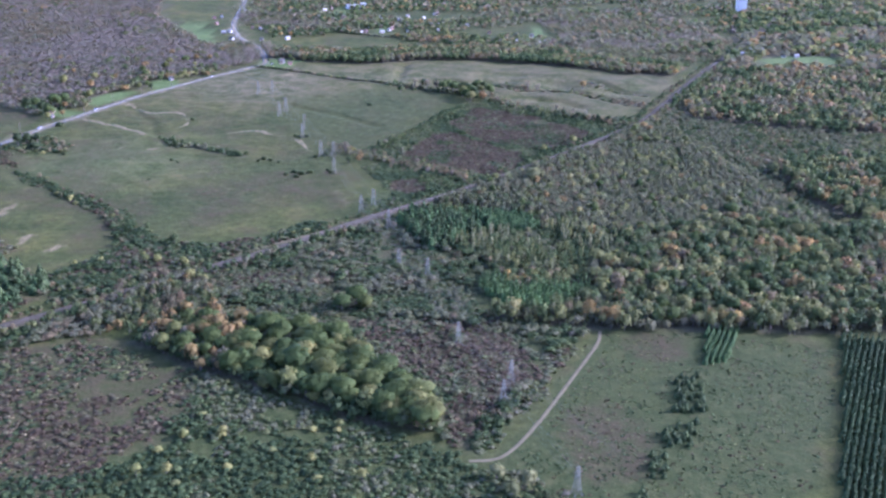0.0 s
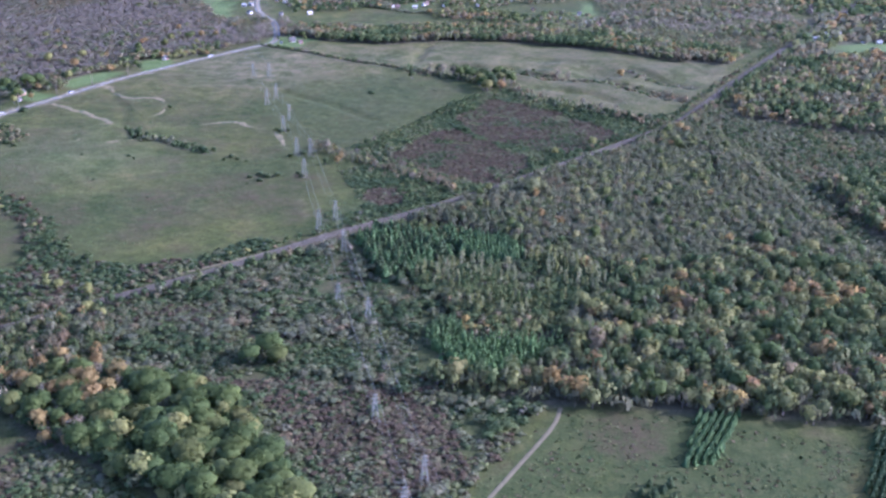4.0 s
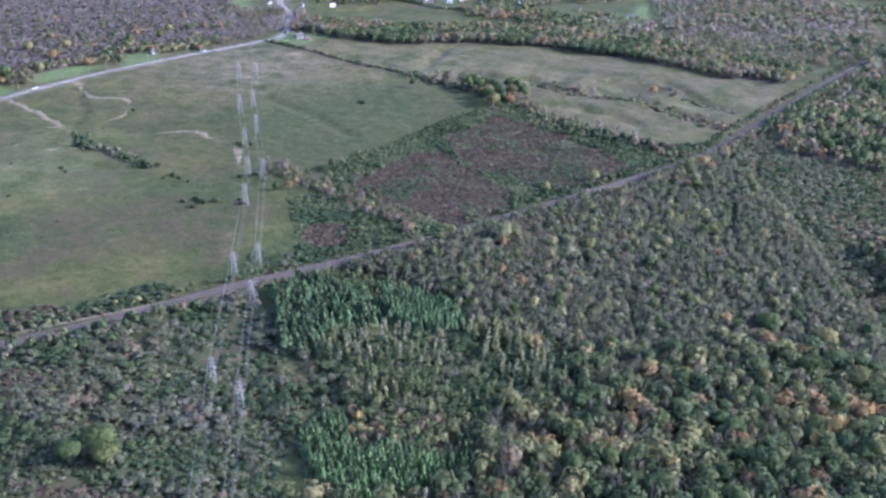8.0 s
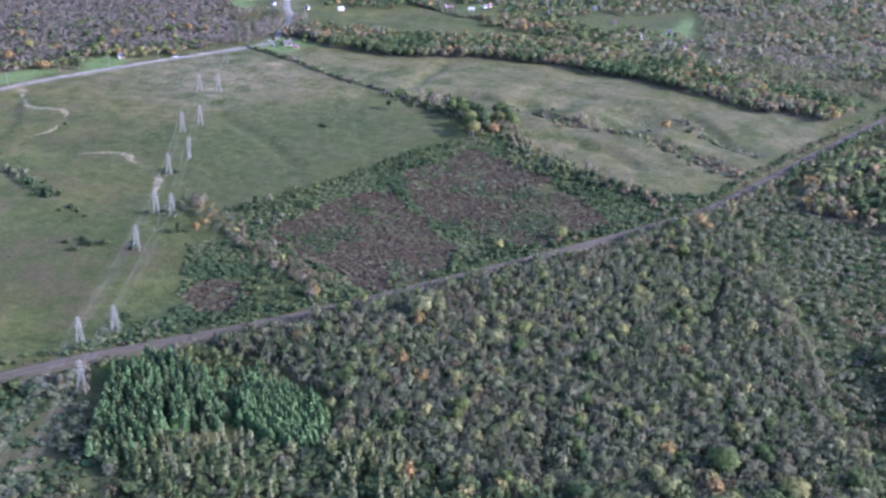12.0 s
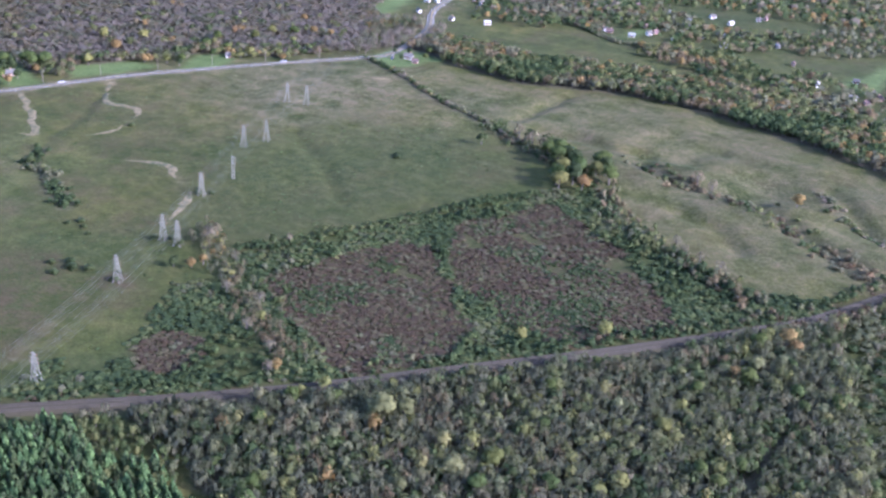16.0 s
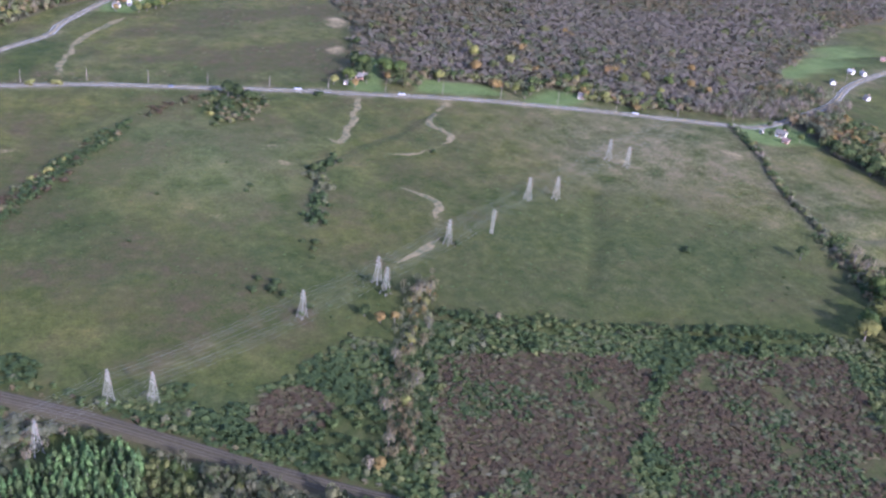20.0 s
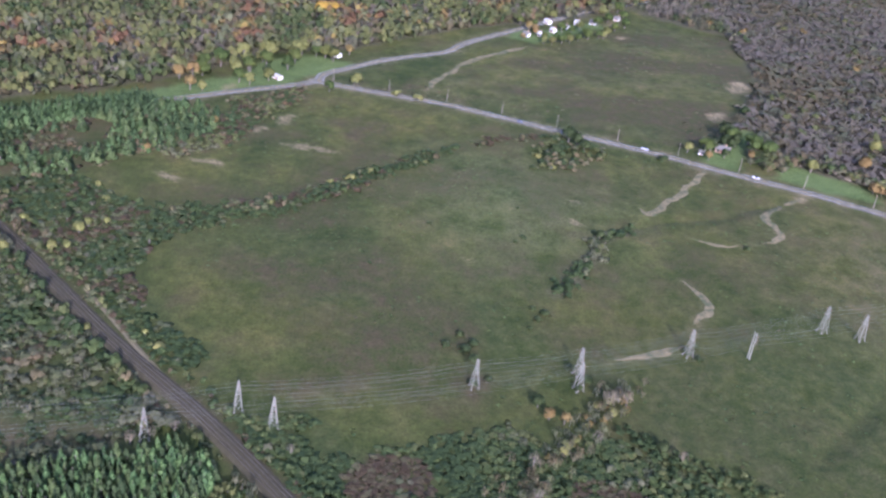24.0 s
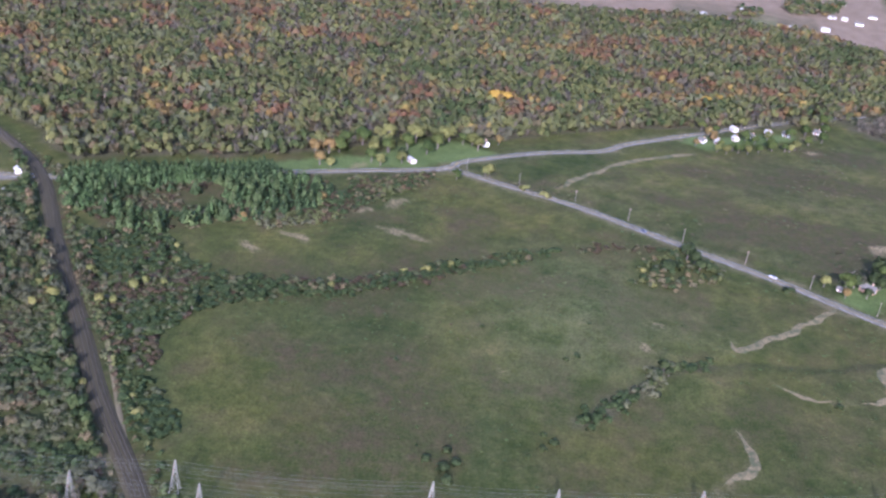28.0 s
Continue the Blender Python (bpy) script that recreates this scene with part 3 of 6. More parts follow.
LAWNS = [
    [(-1171, 864), (-1181, 896), (-1139, 909), (-1130, 881)],
    [(-1311, 999), (-1259, 1046), (-1328, 1049), (-1344, 1007)],
    [(98, 1450), (136, 1493), (144, 1454), (135, 1419), (110, 1411)],
    [(-222, 1212), (-222, 1250), (-205, 1262), (-172, 1246), (-180, 1216), (-196, 1200)],
    [(-297, 1335), (-306, 1376), (-324, 1422), (-343, 1464), (-380, 1534), (-400, 1520), (-364, 1445), (-327, 1364)],
    [(-384, 980), (-438, 1017), (-433, 1031), (-402, 1017), (-359, 994), (-371, 976)],
]
LAWNS += [
    [(-353, 1017), (-374, 1041), (-364, 1065), (-336, 1082), (-335, 1049)],
    [(-116, 1470), (-93, 1477), (-65, 1461), (-83, 1435), (-103, 1443)],
    [(-452, 702), (-420, 668), (-380, 618), (-350, 580), (-356, 565), (-395, 608), (-440, 650), (-480, 664), (-506, 700), (-498, 735), (-475, 722)],
    [(-615, 850), (-640, 872), (-690, 945), (-672, 952), (-640, 912), (-610, 878)],
    [(364, 1252), (400, 1300), (440, 1322), (500, 1322), (475, 1245), (423, 1255)],
    [(-313, 1085), (-326, 1119), (-315, 1139), (-299, 1130), (-292, 1118)],
    [(-195, 1664), (-166, 1682), (-145, 1649), (-155, 1605), (-177, 1627)],
]
STREAMS = [
    smooth_line([(-358, 976), (-354, 974), (-329, 961), (-304, 945), (-291, 935), (-278, 927), (-286, 923), (-290, 916)], 3),
    smooth_line([(-322, 1032), (-316, 1019), (-305, 1008), (-292, 998), (-281, 999), (-270, 1001), (-258, 993), (-252, 979)], 3),
    smooth_line([(-252, 945), (-250, 954), (-246, 964), (-250, 976)], 3),
    smooth_line([(-204, 930), (-193, 936), (-183, 940), (-172, 939), (-166, 934), (-150, 927)], 3),
    smooth_line([(-140, 922), (-132, 910), (-126, 898), (-121, 885)], 3),
    smooth_line([(-456, 791), (-477, 796), (-509, 810), (-525, 816), (-556, 838), (-591, 871)], 3),
]
BARE = [(-325, 722, 4, 16, -12), (-287, 671, 4, 10, -20), (-265, 652, 3, 6, 0), (-324, 1034, 5, 11, 25), (-178, 1168, 3, 8, 60), (-255, 880, 2, 4, 0), (-196, 1082, 2, 5, 0), (-535, 1040, 8, 15, 60), (-463, 1004, 3, 10, 70), (-198, 821, 2, 3, 0), (-286, 883, 3, 6, 20), (-370, 706, 3, 12, 60), (-347, 685, 3, 8, 60), (-690, 958, 3, 10, 60), (-60, 700, 2, 10, -40), (-30, 640, 2, 8, 10), (-416, 654, 3, 12, 65), (-646, 960, 3, 8, 60)]
TILLED = [(-1043, 610), (-1087, 711), (-1157, 787), (-1155, 949), (-1089, 1037), (-1300, 1100), (-1700, 1000), (-1700, 500), (-1200, 300)]
HEDGE_FARM = [(-222, 1208), (-181, 1191), (-134, 1162), (-90, 1140), (-58, 1126), (-24, 1105), (2, 1092)]
HEDGE_MID = [(46, 1124), (73, 1114), (98, 1112), (126, 1106), (156, 1087), (189, 1063), (208, 1047)]
HEDGE_FORK = [(157, 1150), (182, 1117), (214, 1096)]
HEDGE_LOW = [(46, 1072), (72, 1037), (104, 1016), (130, 1003), (150, 994), (176, 981)]
HEDGE_FIELD = [(-176, 866), (-200, 877), (-221, 889), (-240, 893), (-256, 912)]
HEDGE_WEST = [(-201, 664), (-221, 694), (-250, 729), (-298, 767), (-331, 790), (-364, 830), (-388, 874)]
HEDGE_COPSE = [(-60, 1128), (-24, 1108), (10, 1092), (40, 1074)]
PINE_SCRUB = [(-330, 612), (-300, 640), (-352, 668), (-395, 660), (-436, 700), (-422, 712), (-380, 694), (-330, 684), (-285, 650)]
ROAD_SCRUB = [(-326, 858), (-366, 865), (-395, 889), (-383, 913), (-357, 912), (-330, 889)]
BARE_ROW = [(-100, 890), (-90, 884), (-70, 870), (-49, 856), (-20, 838), (0, 828), (18, 816)]
VILLAGE_HEDGE = [(-287, 1503), (-249, 1496), (-210, 1483), (-168, 1463), (-128, 1441), (-91, 1420), (-66, 1421), (-30, 1412), (0, 1390)]
CLEARED = [(-46, 720), (-27, 673), (-9, 663), (20, 626), (19, 595), (25, 566)]


# ---- ground ----
def spaced(lo, hi, step, far):
    mid = np.arange(lo, hi + step, step)
    out = np.geomspace(step, far, 26).cumsum()
    out = out[out < far]
    return np.r_[(lo - out)[::-1], mid, mid[-1] + out]


gx, gy = spaced(-690, 300, 3.8, 4600), spaced(380, 1290, 3.8, 4600)
GX, GY = np.meshgrid(gx, gy)
flat_x, flat_y = GX.ravel(), GY.ravel()
wx = flat_x + 9 * (value_noise(flat_x, flat_y, 22, 31) - 0.5) * 2
wy = flat_y + 9 * (value_noise(flat_x, flat_y, 22, 32) - 0.5) * 2


def mask(polys, soft=5.0, amount=1.0):
    out = np.zeros(flat_x.shape)
    for p in polys:
        out = np.maximum(out, np.clip(edge_distance(p, wx, wy) / soft + 0.5, 0, 1))
    return out * amount


def along(lines, width, soft=3.0):
    out = np.zeros(flat_x.shape)
    for ln in lines:
        out = np.maximum(out, np.clip((width - line_distance(ln, flat_x + (wx - flat_x) * 0.25, flat_y + (wy - flat_y) * 0.25)) / soft + 0.5, 0, 1))
    return out


rust = np.maximum(np.maximum(mask([RUST_A, RUST_B], 8, 0.7), mask([RUST_C, RUST_D], 10, 0.72)), np.maximum(mask([RUST_E, RUST_F, [(-106, 815), (-90, 812), (-84, 826), (-98, 834)]], 6, 0.8), mask([RUST_G, RUST_H], 8, 0.85)))
nw = mask([NW_FIELD], 10)
rust = np.maximum(rust, nw * 0.95 * np.clip((value_noise(flat_x, flat_y * 0.55, 34, 44) - 0.40) * 4, 0, 0.85))
rust = np.maximum(rust, 0.6 * mask([[(-250, 650), (-150, 668), (-70, 735), (-90, 820), (-200, 800), (-260, 730)]], 30) * np.clip((value_noise(flat_x, flat_y, 34, 45) - 0.44) * 5, 0, 1))
rust = np.maximum(rust, 0.5 * along([HEDGE_WEST], 6, 8))
rust = np.maximum(rust, 0.8 * along([RAIL[::2]], 6.5, 4))
rust = np.maximum(rust, mask([PINE_SCRUB, PINES], 8, 0.6))
rust = np.maximum(rust, mask([[(-420, 700), (-240, 640), (-100, 760), (-110, 880), (-220, 960), (-380, 900)]], 30, 0.56) * np.clip((value_noise(flat_x, flat_y * 1.3, 34, 47) - 0.46) * 5, 0, 1))
# tan-brown grass that follows the swells and also paints in their shading
rust = np.maximum(rust, mask([EAST_MEADOWS], 12, 0.16) * np.clip((value_noise(flat_x * 0.8 + flat_y * 0.5, flat_y * 0.9 - flat_x * 0.4, 42, 5, 2) - 0.40) * 5, 0, 1))
rust = np.maximum(rust, 0.14 * mask([[(-420, 760), (-90, 800), (0, 1040), (-230, 1200), (-390, 960)]], 20) * np.clip((value_noise(flat_x, flat_y, 70, 46) - 0.46) * 5, 0, 1))
litter = mask([GREY_WOOD, MIX_WOOD, EAST_WOOD, EAST_STAND, EAST_FAR, POPLARS, SPRUCE_A, SPRUCE_B, CLUMP, FILL_WOOD, GAP_WOOD, NORTH_WOOD, HILL_WOOD, BELT], 6)
litter = np.maximum(litter, mask([SCRUB_S], 6, 0.15))
litter = np.maximum(litter, 0.8 * along([HEDGE_FARM, HEDGE_MID, HEDGE_LOW, HEDGE_FORK, HEDGE_FIELD], 4, 4))
# straw-coloured far fields, made paler still in place of haze
straw = np.maximum(mask([EAST_MEADOWS], 10, 0.30), nw * 0.08)
straw = np.maximum(straw, 0.5 * np.exp(-(((flat_x + 195) / 115) ** 2 + ((flat_y - 1115) / 90) ** 2)))
straw = np.maximum(straw, 0.2 * np.exp(-(((flat_x + 285) / 75) ** 2 + ((flat_y - 850) / 60) ** 2)))
straw = np.maximum(straw, 0.12 * along([LANE, LANE_E], 5, 6))
straw = np.maximum(straw, 0.4 * along(TRACKS, 1.0, 3))
straw = np.maximum(straw, 0.5 * along([ROAD, ROAD_W], 8, 6))
bare = 0.35 * along(STREAMS, 0.5, 4.0)
for bx, by, ra, rb, turn in BARE:
    c, s = math.cos(radians(turn)), math.sin(radians(turn))
    u, v = (wx - bx) * c + (wy - by) * s, -(wx - bx) * s + (wy - by) * c
    bare = np.maximum(bare, np.clip(1.5 - 1.25 * np.hypot(u / ra, v / rb), 0, 0.75))
lawn = mask(LAWNS, 4)
lawn = np.maximum(lawn, 0.2 * np.exp(-(((flat_x + 265) / 75) ** 2 + ((flat_y - 845) / 65) ** 2)))
tilled = mask([TILLED], 12)
moss = np.maximum(mask([BRUSH, BRUSH_NW, SCRUB_FRONT, SCRUB_S, EAST_SCRUB], 8, 0.8), mask([SOUTH_FIELD], 6, 0.95))
moss = np.maximum(moss, mask([VILLAGE], 30, 0.35))
moss = np.maximum(moss, mask([[(-125, 860), (-60, 890), (10, 1040), (-50, 1095), (-140, 1060), (-165, 950)]], 60, 0.75))
moss = np.maximum(moss, mask([[(-260, 690), (-180, 690), (-95, 790), (-80, 880), (-100, 920), (-160, 850), (-220, 770)]], 60, 0.6))
me = mesh_from("ground", np.c_[flat_x, flat_y, gz(flat_x, flat_y)], (lambda i: np.stack([i, i + 1, i + len(gx) + 1, i + len(gx)], -1).reshape(-1))((np.arange(len(gy) - 1)[:, None] * len(gx) + np.arange(len(gx) - 1)[None]).ravel()), 4, [ground_material()], smooth=True)
for key, cols in (("cover", (rust, litter, straw, bare)), ("cover_b", (lawn, tilled, moss, moss * 0 + 1))):
    a = me.attributes.new(key, "FLOAT_COLOR", "POINT")
    a.data.foreach_set("color", np.stack(cols, -1).astype(np.float32).ravel())
tagged(new("ground", me), "rolling olive-green autumn meadow with brown and straw patches", "ground", kind="structure")

# ---- bare streaks, road and railway ----
M_EARTH = earth_material()
for k, line in enumerate(STREAMS):
    line = smooth_line(line[::3], 1.6)
    line = line + np.stack([value_noise(line[:, 0], line[:, 1], 9, 60 + k) - 0.5, value_noise(line[:, 0], line[:, 1], 9, 70 + k) - 0.5], 1) * 5
    d = np.gradient(line, axis=0)
    d /= np.linalg.norm(d, axis=1)[:, None]
    left = np.stack([-d[:, 1], d[:, 0]], 1)
    wide = (0.6 + 2.4 * value_noise(line[:, 0], line[:, 1], 13, 80 + k))[:, None] * np.minimum(1, np.minimum(np.arange(len(line)), np.arange(len(line))[::-1]) / 8)[:, None]
    sides = np.stack([line - left * wide * 1.3, line - left * wide, line + left * wide, line + left * wide * 1.3], 1).reshape(-1, 2)
    v = np.c_[sides, gz(sides[:, 0], sides[:, 1]) + np.tile([-0.05, 0.07, 0.07, -0.05], len(line))]
    i = np.arange(len(line) - 1)[:, None] * 4 + np.arange(3)[None]
    tagged(new("earth_streak", mesh_from("earth_streak", v, np.stack([i, i + 1, i + 5, i + 4], -1).reshape(-1), 4, [M_EARTH])), "winding streak of bare tan earth in the meadow", "bare earth", kind="structure")

ROAD_SHAPE = [(-3.8, -0.3), (-3.0, 0.12), (0, 0.17), (3.0, 0.12), (3.8, -0.3)]
for line, name in ((ROAD, "road"), (ROAD_W, "road")):
    ob = tagged(ribbon(name, line, ROAD_SHAPE, M_ASPHALT, 0.12 if line is ROAD else 0.10), "pale grey worn asphalt country road with painted lines", "road", kind="structure")
    for o, m, w in ((-2.7, M_LINE, 0.07), (2.7, M_LINE, 0.07), (0.12, M_YLINE, 0.07), (-0.12, M_YLINE, 0.07)):
        h = 0.17 - abs(o) / 3.0 * 0.05
        mk = ribbon("road_line", line, [(o - w, h), (o + w, h)], m, 0.135 if line is ROAD else 0.115)
        mk.parent = ob
tagged(ribbon("farm_lane", LANE, [(-1.1, -0.15), (-0.85, 0.05), (-0.45, 0.03), (0, 0.09), (0.45, 0.03), (0.85, 0.05), (1.1, -0.15)], M_TRACK, 0.03), "sandy two-wheel farm lane through the grass field", "lane", kind="structure")
bed = tagged(ribbon("railway_bed", RAIL, [(-4.7, -0.15), (-3.2, 0.6), (3.2, 0.6), (4.7, -0.15)], M_BALLAST, 0.05), "stone ballast bed of a double-track railway", "railway", kind="structure")
for mid in (-1.75, 1.75):
    for o in (-0.72, 0.72):
        r = ribbon("rail", RAIL, [(mid + o - 0.07, 0.7), (mid + o - 0.05, 0.92), (mid + o + 0.05, 0.92), (mid + o + 0.07, 0.7)], M_RAIL, 0.05)
        r.parent = bed
tagged(ribbon("service_track", SERVICE, [(-1.2, -0.1), (-0.9, 0.1), (0.9, 0.1), (1.2, -0.1)], M_TRACK, 0.05), "pale sandy service track beside the railway", "lane", kind="structure")


# ---- plants ----
def unit(v):
    return v / np.maximum(np.linalg.norm(v, axis=-1, keepdims=True), 1e-9)


def leaf_cards(r, c, facing, wide, tall, droop=0.0):
    """Ragged four-cornered leaf sprays at places c that face those ways."""
    n = len(c)
    nrm = unit(facing)
    ref = np.where(np.abs(nrm[:, 2:]) > 0.9, np.array([[1.0, 0, 0]]), np.array([[0, 0, 1.0]]))
    t = unit(np.cross(ref, nrm))
    b = np.cross(nrm, t)
    corners = []
    for su, sv in ((-1, -1), (1, -1), (1, 1), (-1, 1)):
        ju, jv = su * (0.45 + 0.75 * r.random(n)), sv * (0.45 + 0.75 * r.random(n))
        corners.append(c + t * (ju * wide)[:, None] + b * (jv * tall)[:, None] + nrm * ((r.random(n) - 0.5) * wide * 0.8)[:, None] - np.array([0, 0, 1.0]) * (droop * (sv < 0)))
    return np.stack(corners, 1)


def clumps(seed, n, kind):
    """n leaf sprays of a plant one high and one in radius, in the space of a ball: z from -1 to 1."""
    r = np.random.default_rng(seed)
    a = r.random(n) * 2 * np.pi
    if kind == "cone":
        z = r.random(n) ** 1.3 * 0.97
        rad = (1.0 - z) * (0.70 + 0.30 * r.random(n)) + 0.03
        c = np.stack([rad * np.cos(a), rad * np.sin(a), z * 2 - 1], 1)
        face = np.stack([np.cos(a), np.sin(a), 0.7 + 0.4 * r.random(n)], 1)
        size = 0.26 * (1.15 - z) + 0.06
        return leaf_cards(r, c, face, size, size * 0.9, 0.05)
    if kind == "column":
        z = r.random(n) * 0.88 + 0.12
        rad = np.sqrt(np.clip(1 - ((z - 0.52) / 0.56) ** 2, 0.04, 1)) * (0.35 + 0.65 * r.random(n))
        c = np.stack([rad * np.cos(a), rad * np.sin(a), z * 2 - 1], 1)
        face = np.stack([np.cos(a), np.sin(a), 0.3 + 0.3 * r.random(n)], 1) + 0.3 * r.normal(size=(n, 3))
        return leaf_cards(r, c, face, np.full(n, 0.34), np.full(n, 0.17))
    u = unit(r.normal(size=(n, 3)))
    bumps = unit(r.normal(size=(6, 3)))
    swell = (np.clip(u @ bumps.T, 0, 1) ** 4 * 0.30).max(1)
    if kind == "bare":
        u[:, 2] = np.where(u[:, 2] < -0.55, -u[:, 2], u[:, 2])
        c = u * (0.62 + swell + 0.16 * r.random(n))[:, None]
        c[:, 2] = c[:, 2] * 0.86 + 0.06
        face = u * np.array([1.0, 1.0, 0.5]) + 0.45 * r.normal(size=(n, 3))
        k = 1.45 / math.sqrt(n) * (0.5 + 0.9 * r.random(n))
        return leaf_cards(r, c, face, k * 0.55, k * 1.35)
    if kind == "round":
        u[:, 2] = np.where(u[:, 2] < -0.6, -u[:, 2], u[:, 2])
        c = u * (0.70 + swell + 0.12 * r.random(n))[:, None]
        c[:, 2] = c[:, 2] * 0.84 + 0.10
    else:
        u[:, 2] = np.abs(u[:, 2])
        c = u * (0.70 + swell + 0.14 * r.random(n))[:, None]
        c[:, 2] = c[:, 2] * 1.7 - 0.98
    face = u + 0.35 * r.normal(size=(n, 3))
    k = 1.30 / math.sqrt(n) * (0.45 + 0.9 * r.random(n))
    return leaf_cards(r, c, face, k, k)


PHI = (1 + math.sqrt(5)) / 2
ICO = np.array([(-1, PHI, 0), (1, PHI, 0), (-1, -PHI, 0), (1, -PHI, 0), (0, -1, PHI), (0, 1, PHI), (0, -1, -PHI), (0, 1, -PHI), (PHI, 0, -1), (PHI, 0, 1), (-PHI, 0, -1), (-PHI, 0, 1)]) / math.hypot(1, PHI)
ICO_FACES = np.array([(0, 11, 5), (0, 5, 1), (0, 1, 7), (0, 7, 10), (0, 10, 11), (1, 5, 9), (5, 11, 4), (11, 10, 2), (10, 7, 6), (7, 1, 8), (3, 9, 4), (3, 4, 2), (3, 2, 6), (3, 6, 8), (3, 8, 9), (4, 9, 5), (2, 4, 11), (6, 2, 10), (8, 6, 7), (9, 8, 1)])
# the faces that point down most are left out: nothing sees them
ICO_FACES = ICO_FACES[np.argsort(-ICO[ICO_FACES].mean(1)[:, 2])[:16]]


def crown(seed, kind, lobes, leaves):
    """A crown one high and one in radius: uneven leafy lobes with loose sprays round them. Corners, triangles and the way that each corner faces."""
    r = np.random.default_rng(seed)
    verts, faces, ways, at = [], [], [], 0
    for i in range(lobes):
        if lobes == 1:
            m, size = np.zeros(3), 0.60
        else:
            a, d = i * 2.4 + r.random() * 0.9, (0.12 if i == 0 else 0.30 + 0.38 * r.random())
            size = r.uniform(0.34, 0.50) if lobes > 6 else r.uniform(0.42, 0.58)
            m = np.array([d * math.cos(a), d * math.sin(a), (0.42 if i == 0 else r.uniform(-0.35, 0.45))])
        turn = r.random() * 6.283
        v = ICO * (0.74 + 0.46 * r.random((12, 1)))
        v = np.stack([v[:, 0] * math.cos(turn) - v[:, 1] * math.sin(turn), v[:, 0] * math.sin(turn) + v[:, 1] * math.cos(turn), v[:, 2]], 1)
        way = unit(v) * (0.35 if lobes == 1 else 0.8)
        v = m + v * size
        if kind == "shrub":
            v[:, 2] = v[:, 2] * 0.9 - 0.25
        elif kind in ("round", "bare"):
            v[:, 2] = v[:, 2] * 0.84 + 0.10
        verts.append(v)
        ways.append(unit(v) + way)
        faces.append(ICO_FACES + at)
        at += 12
    if leaves:
        q = clumps(seed + 500, leaves, kind)
        out = q.mean(1) * np.array([1, 1, 0.5 if kind in ("cone", "column") else 1.0]) + np.array([0, 0, 0.55 if kind in ("cone", "shrub") else 0.1])
        flip = (np.cross(q[:, 1] - q[:, 0], q[:, 2] - q[:, 0]) * out).sum(1) < 0
        q[flip] = q[flip][:, ::-1]
        own = unit(out) + 0.55 * r.normal(size=(leaves, 3))
        verts.append(q.reshape(-1, 3))
        ways.append((unit(q * np.array([1, 1, 0.5 if kind in ("cone", "column") else 1.0])) * 0.6 + own[:, None]).reshape(-1, 3))
        k = np.arange(leaves)[:, None] * 4 + at
        faces.append(np.concatenate([k + np.array([[0, 1, 2]]), k + np.array([[0, 2, 3]])]))
    v, way = np.concatenate(verts), unit(np.concatenate(ways))
    v = np.stack([v[:, 0], v[:, 1], np.maximum(v[:, 2] * 0.5 + 0.5, 0.0)], 1)
    return v, np.concatenate(faces), way


TEMPLATES = {}


def templates(kind, n, count=9):
    if (kind, n) not in TEMPLATES:
        made = [crown(100 + i, kind, *n) for i in range(count)]
        TEMPLATES[kind, n] = np.stack([m[0] for m in made]), made[0][1], np.stack([m[2] for m in made])
    return TEMPLATES[kind, n]


TRUNK = np.array([[math.cos(i * 2.0944) * s, math.sin(i * 2.0944) * s, z] for z, s in ((0, 1.0), (1, 0.45)) for i in range(3)])
TRUNK_FACES = np.array([0, 1, 4, 3, 1, 2, 5, 4, 2, 0, 3, 5])


def trunks_mesh(name, x, y, h, r):
    z = gz(x, y)
    v = TRUNK[None] * np.stack([r, r, h], 1)[:, None] + np.stack([x, y, z - 0.1], 1)[:, None]
    f = (np.arange(len(x)) * 6)[:, None] + TRUNK_FACES[None]
    return mesh_from(name, v.reshape(-1, 3), f.ravel(), 4, [M_BARK])


def keep_off(x, y, rail=4.4, road=5.5):
    ok = (line_distance(RAIL[::3], x, y) > rail) & (line_distance(ROAD[::3], x, y) > road) & (line_distance(ROAD_W[::3], x, y) > road)
    ok &= (line_distance(LANE[::2], x, y) > 4.5) & (line_distance(SERVICE[::2], x, y) > 2.4) & (line_distance(CLEARED, x, y) > 2.6)
    for lawn_poly in LAWNS:
        ok &= edge_distance(lawn_poly, x, y) < 1
    for ditch in DITCHES:
        ok &= line_distance(ditch, x, y) > 2.0
    return ok


def scatter(poly, space, seed, density=1.0, patch=None, warp=8.0):
    """Uneven places inside a polygon. patch: (size, threshold) leaves gaps."""
    r = np.random.default_rng(seed)
    p = np.asarray(poly, float)
    (x0, y0), (x1, y1) = p.min(0) - 6, p.max(0) + 6
    x, y = np.meshgrid(np.arange(x0, x1, space), np.arange(y0, y1, space))
    x, y = x.ravel(), y.ravel()
    x, y = x + (r.random(x.size) - 0.5) * space * 1.5, y + (r.random(x.size) - 0.5) * space * 1.5
    ex = x + warp * (value_noise(x, y, 20, seed + 3) - 0.5) * 2
    ey = y + warp * (value_noise(x, y, 20, seed + 4) - 0.5) * 2
    ok = (edge_distance(p, ex, ey) > 0) & (r.random(x.size) < density)
    if patch:
        ok &= value_noise(x, y, patch[0], seed + 9) > patch[1]
    x, y = x[ok], y[ok]
    ok = keep_off(x, y)
    return x[ok], y[ok]


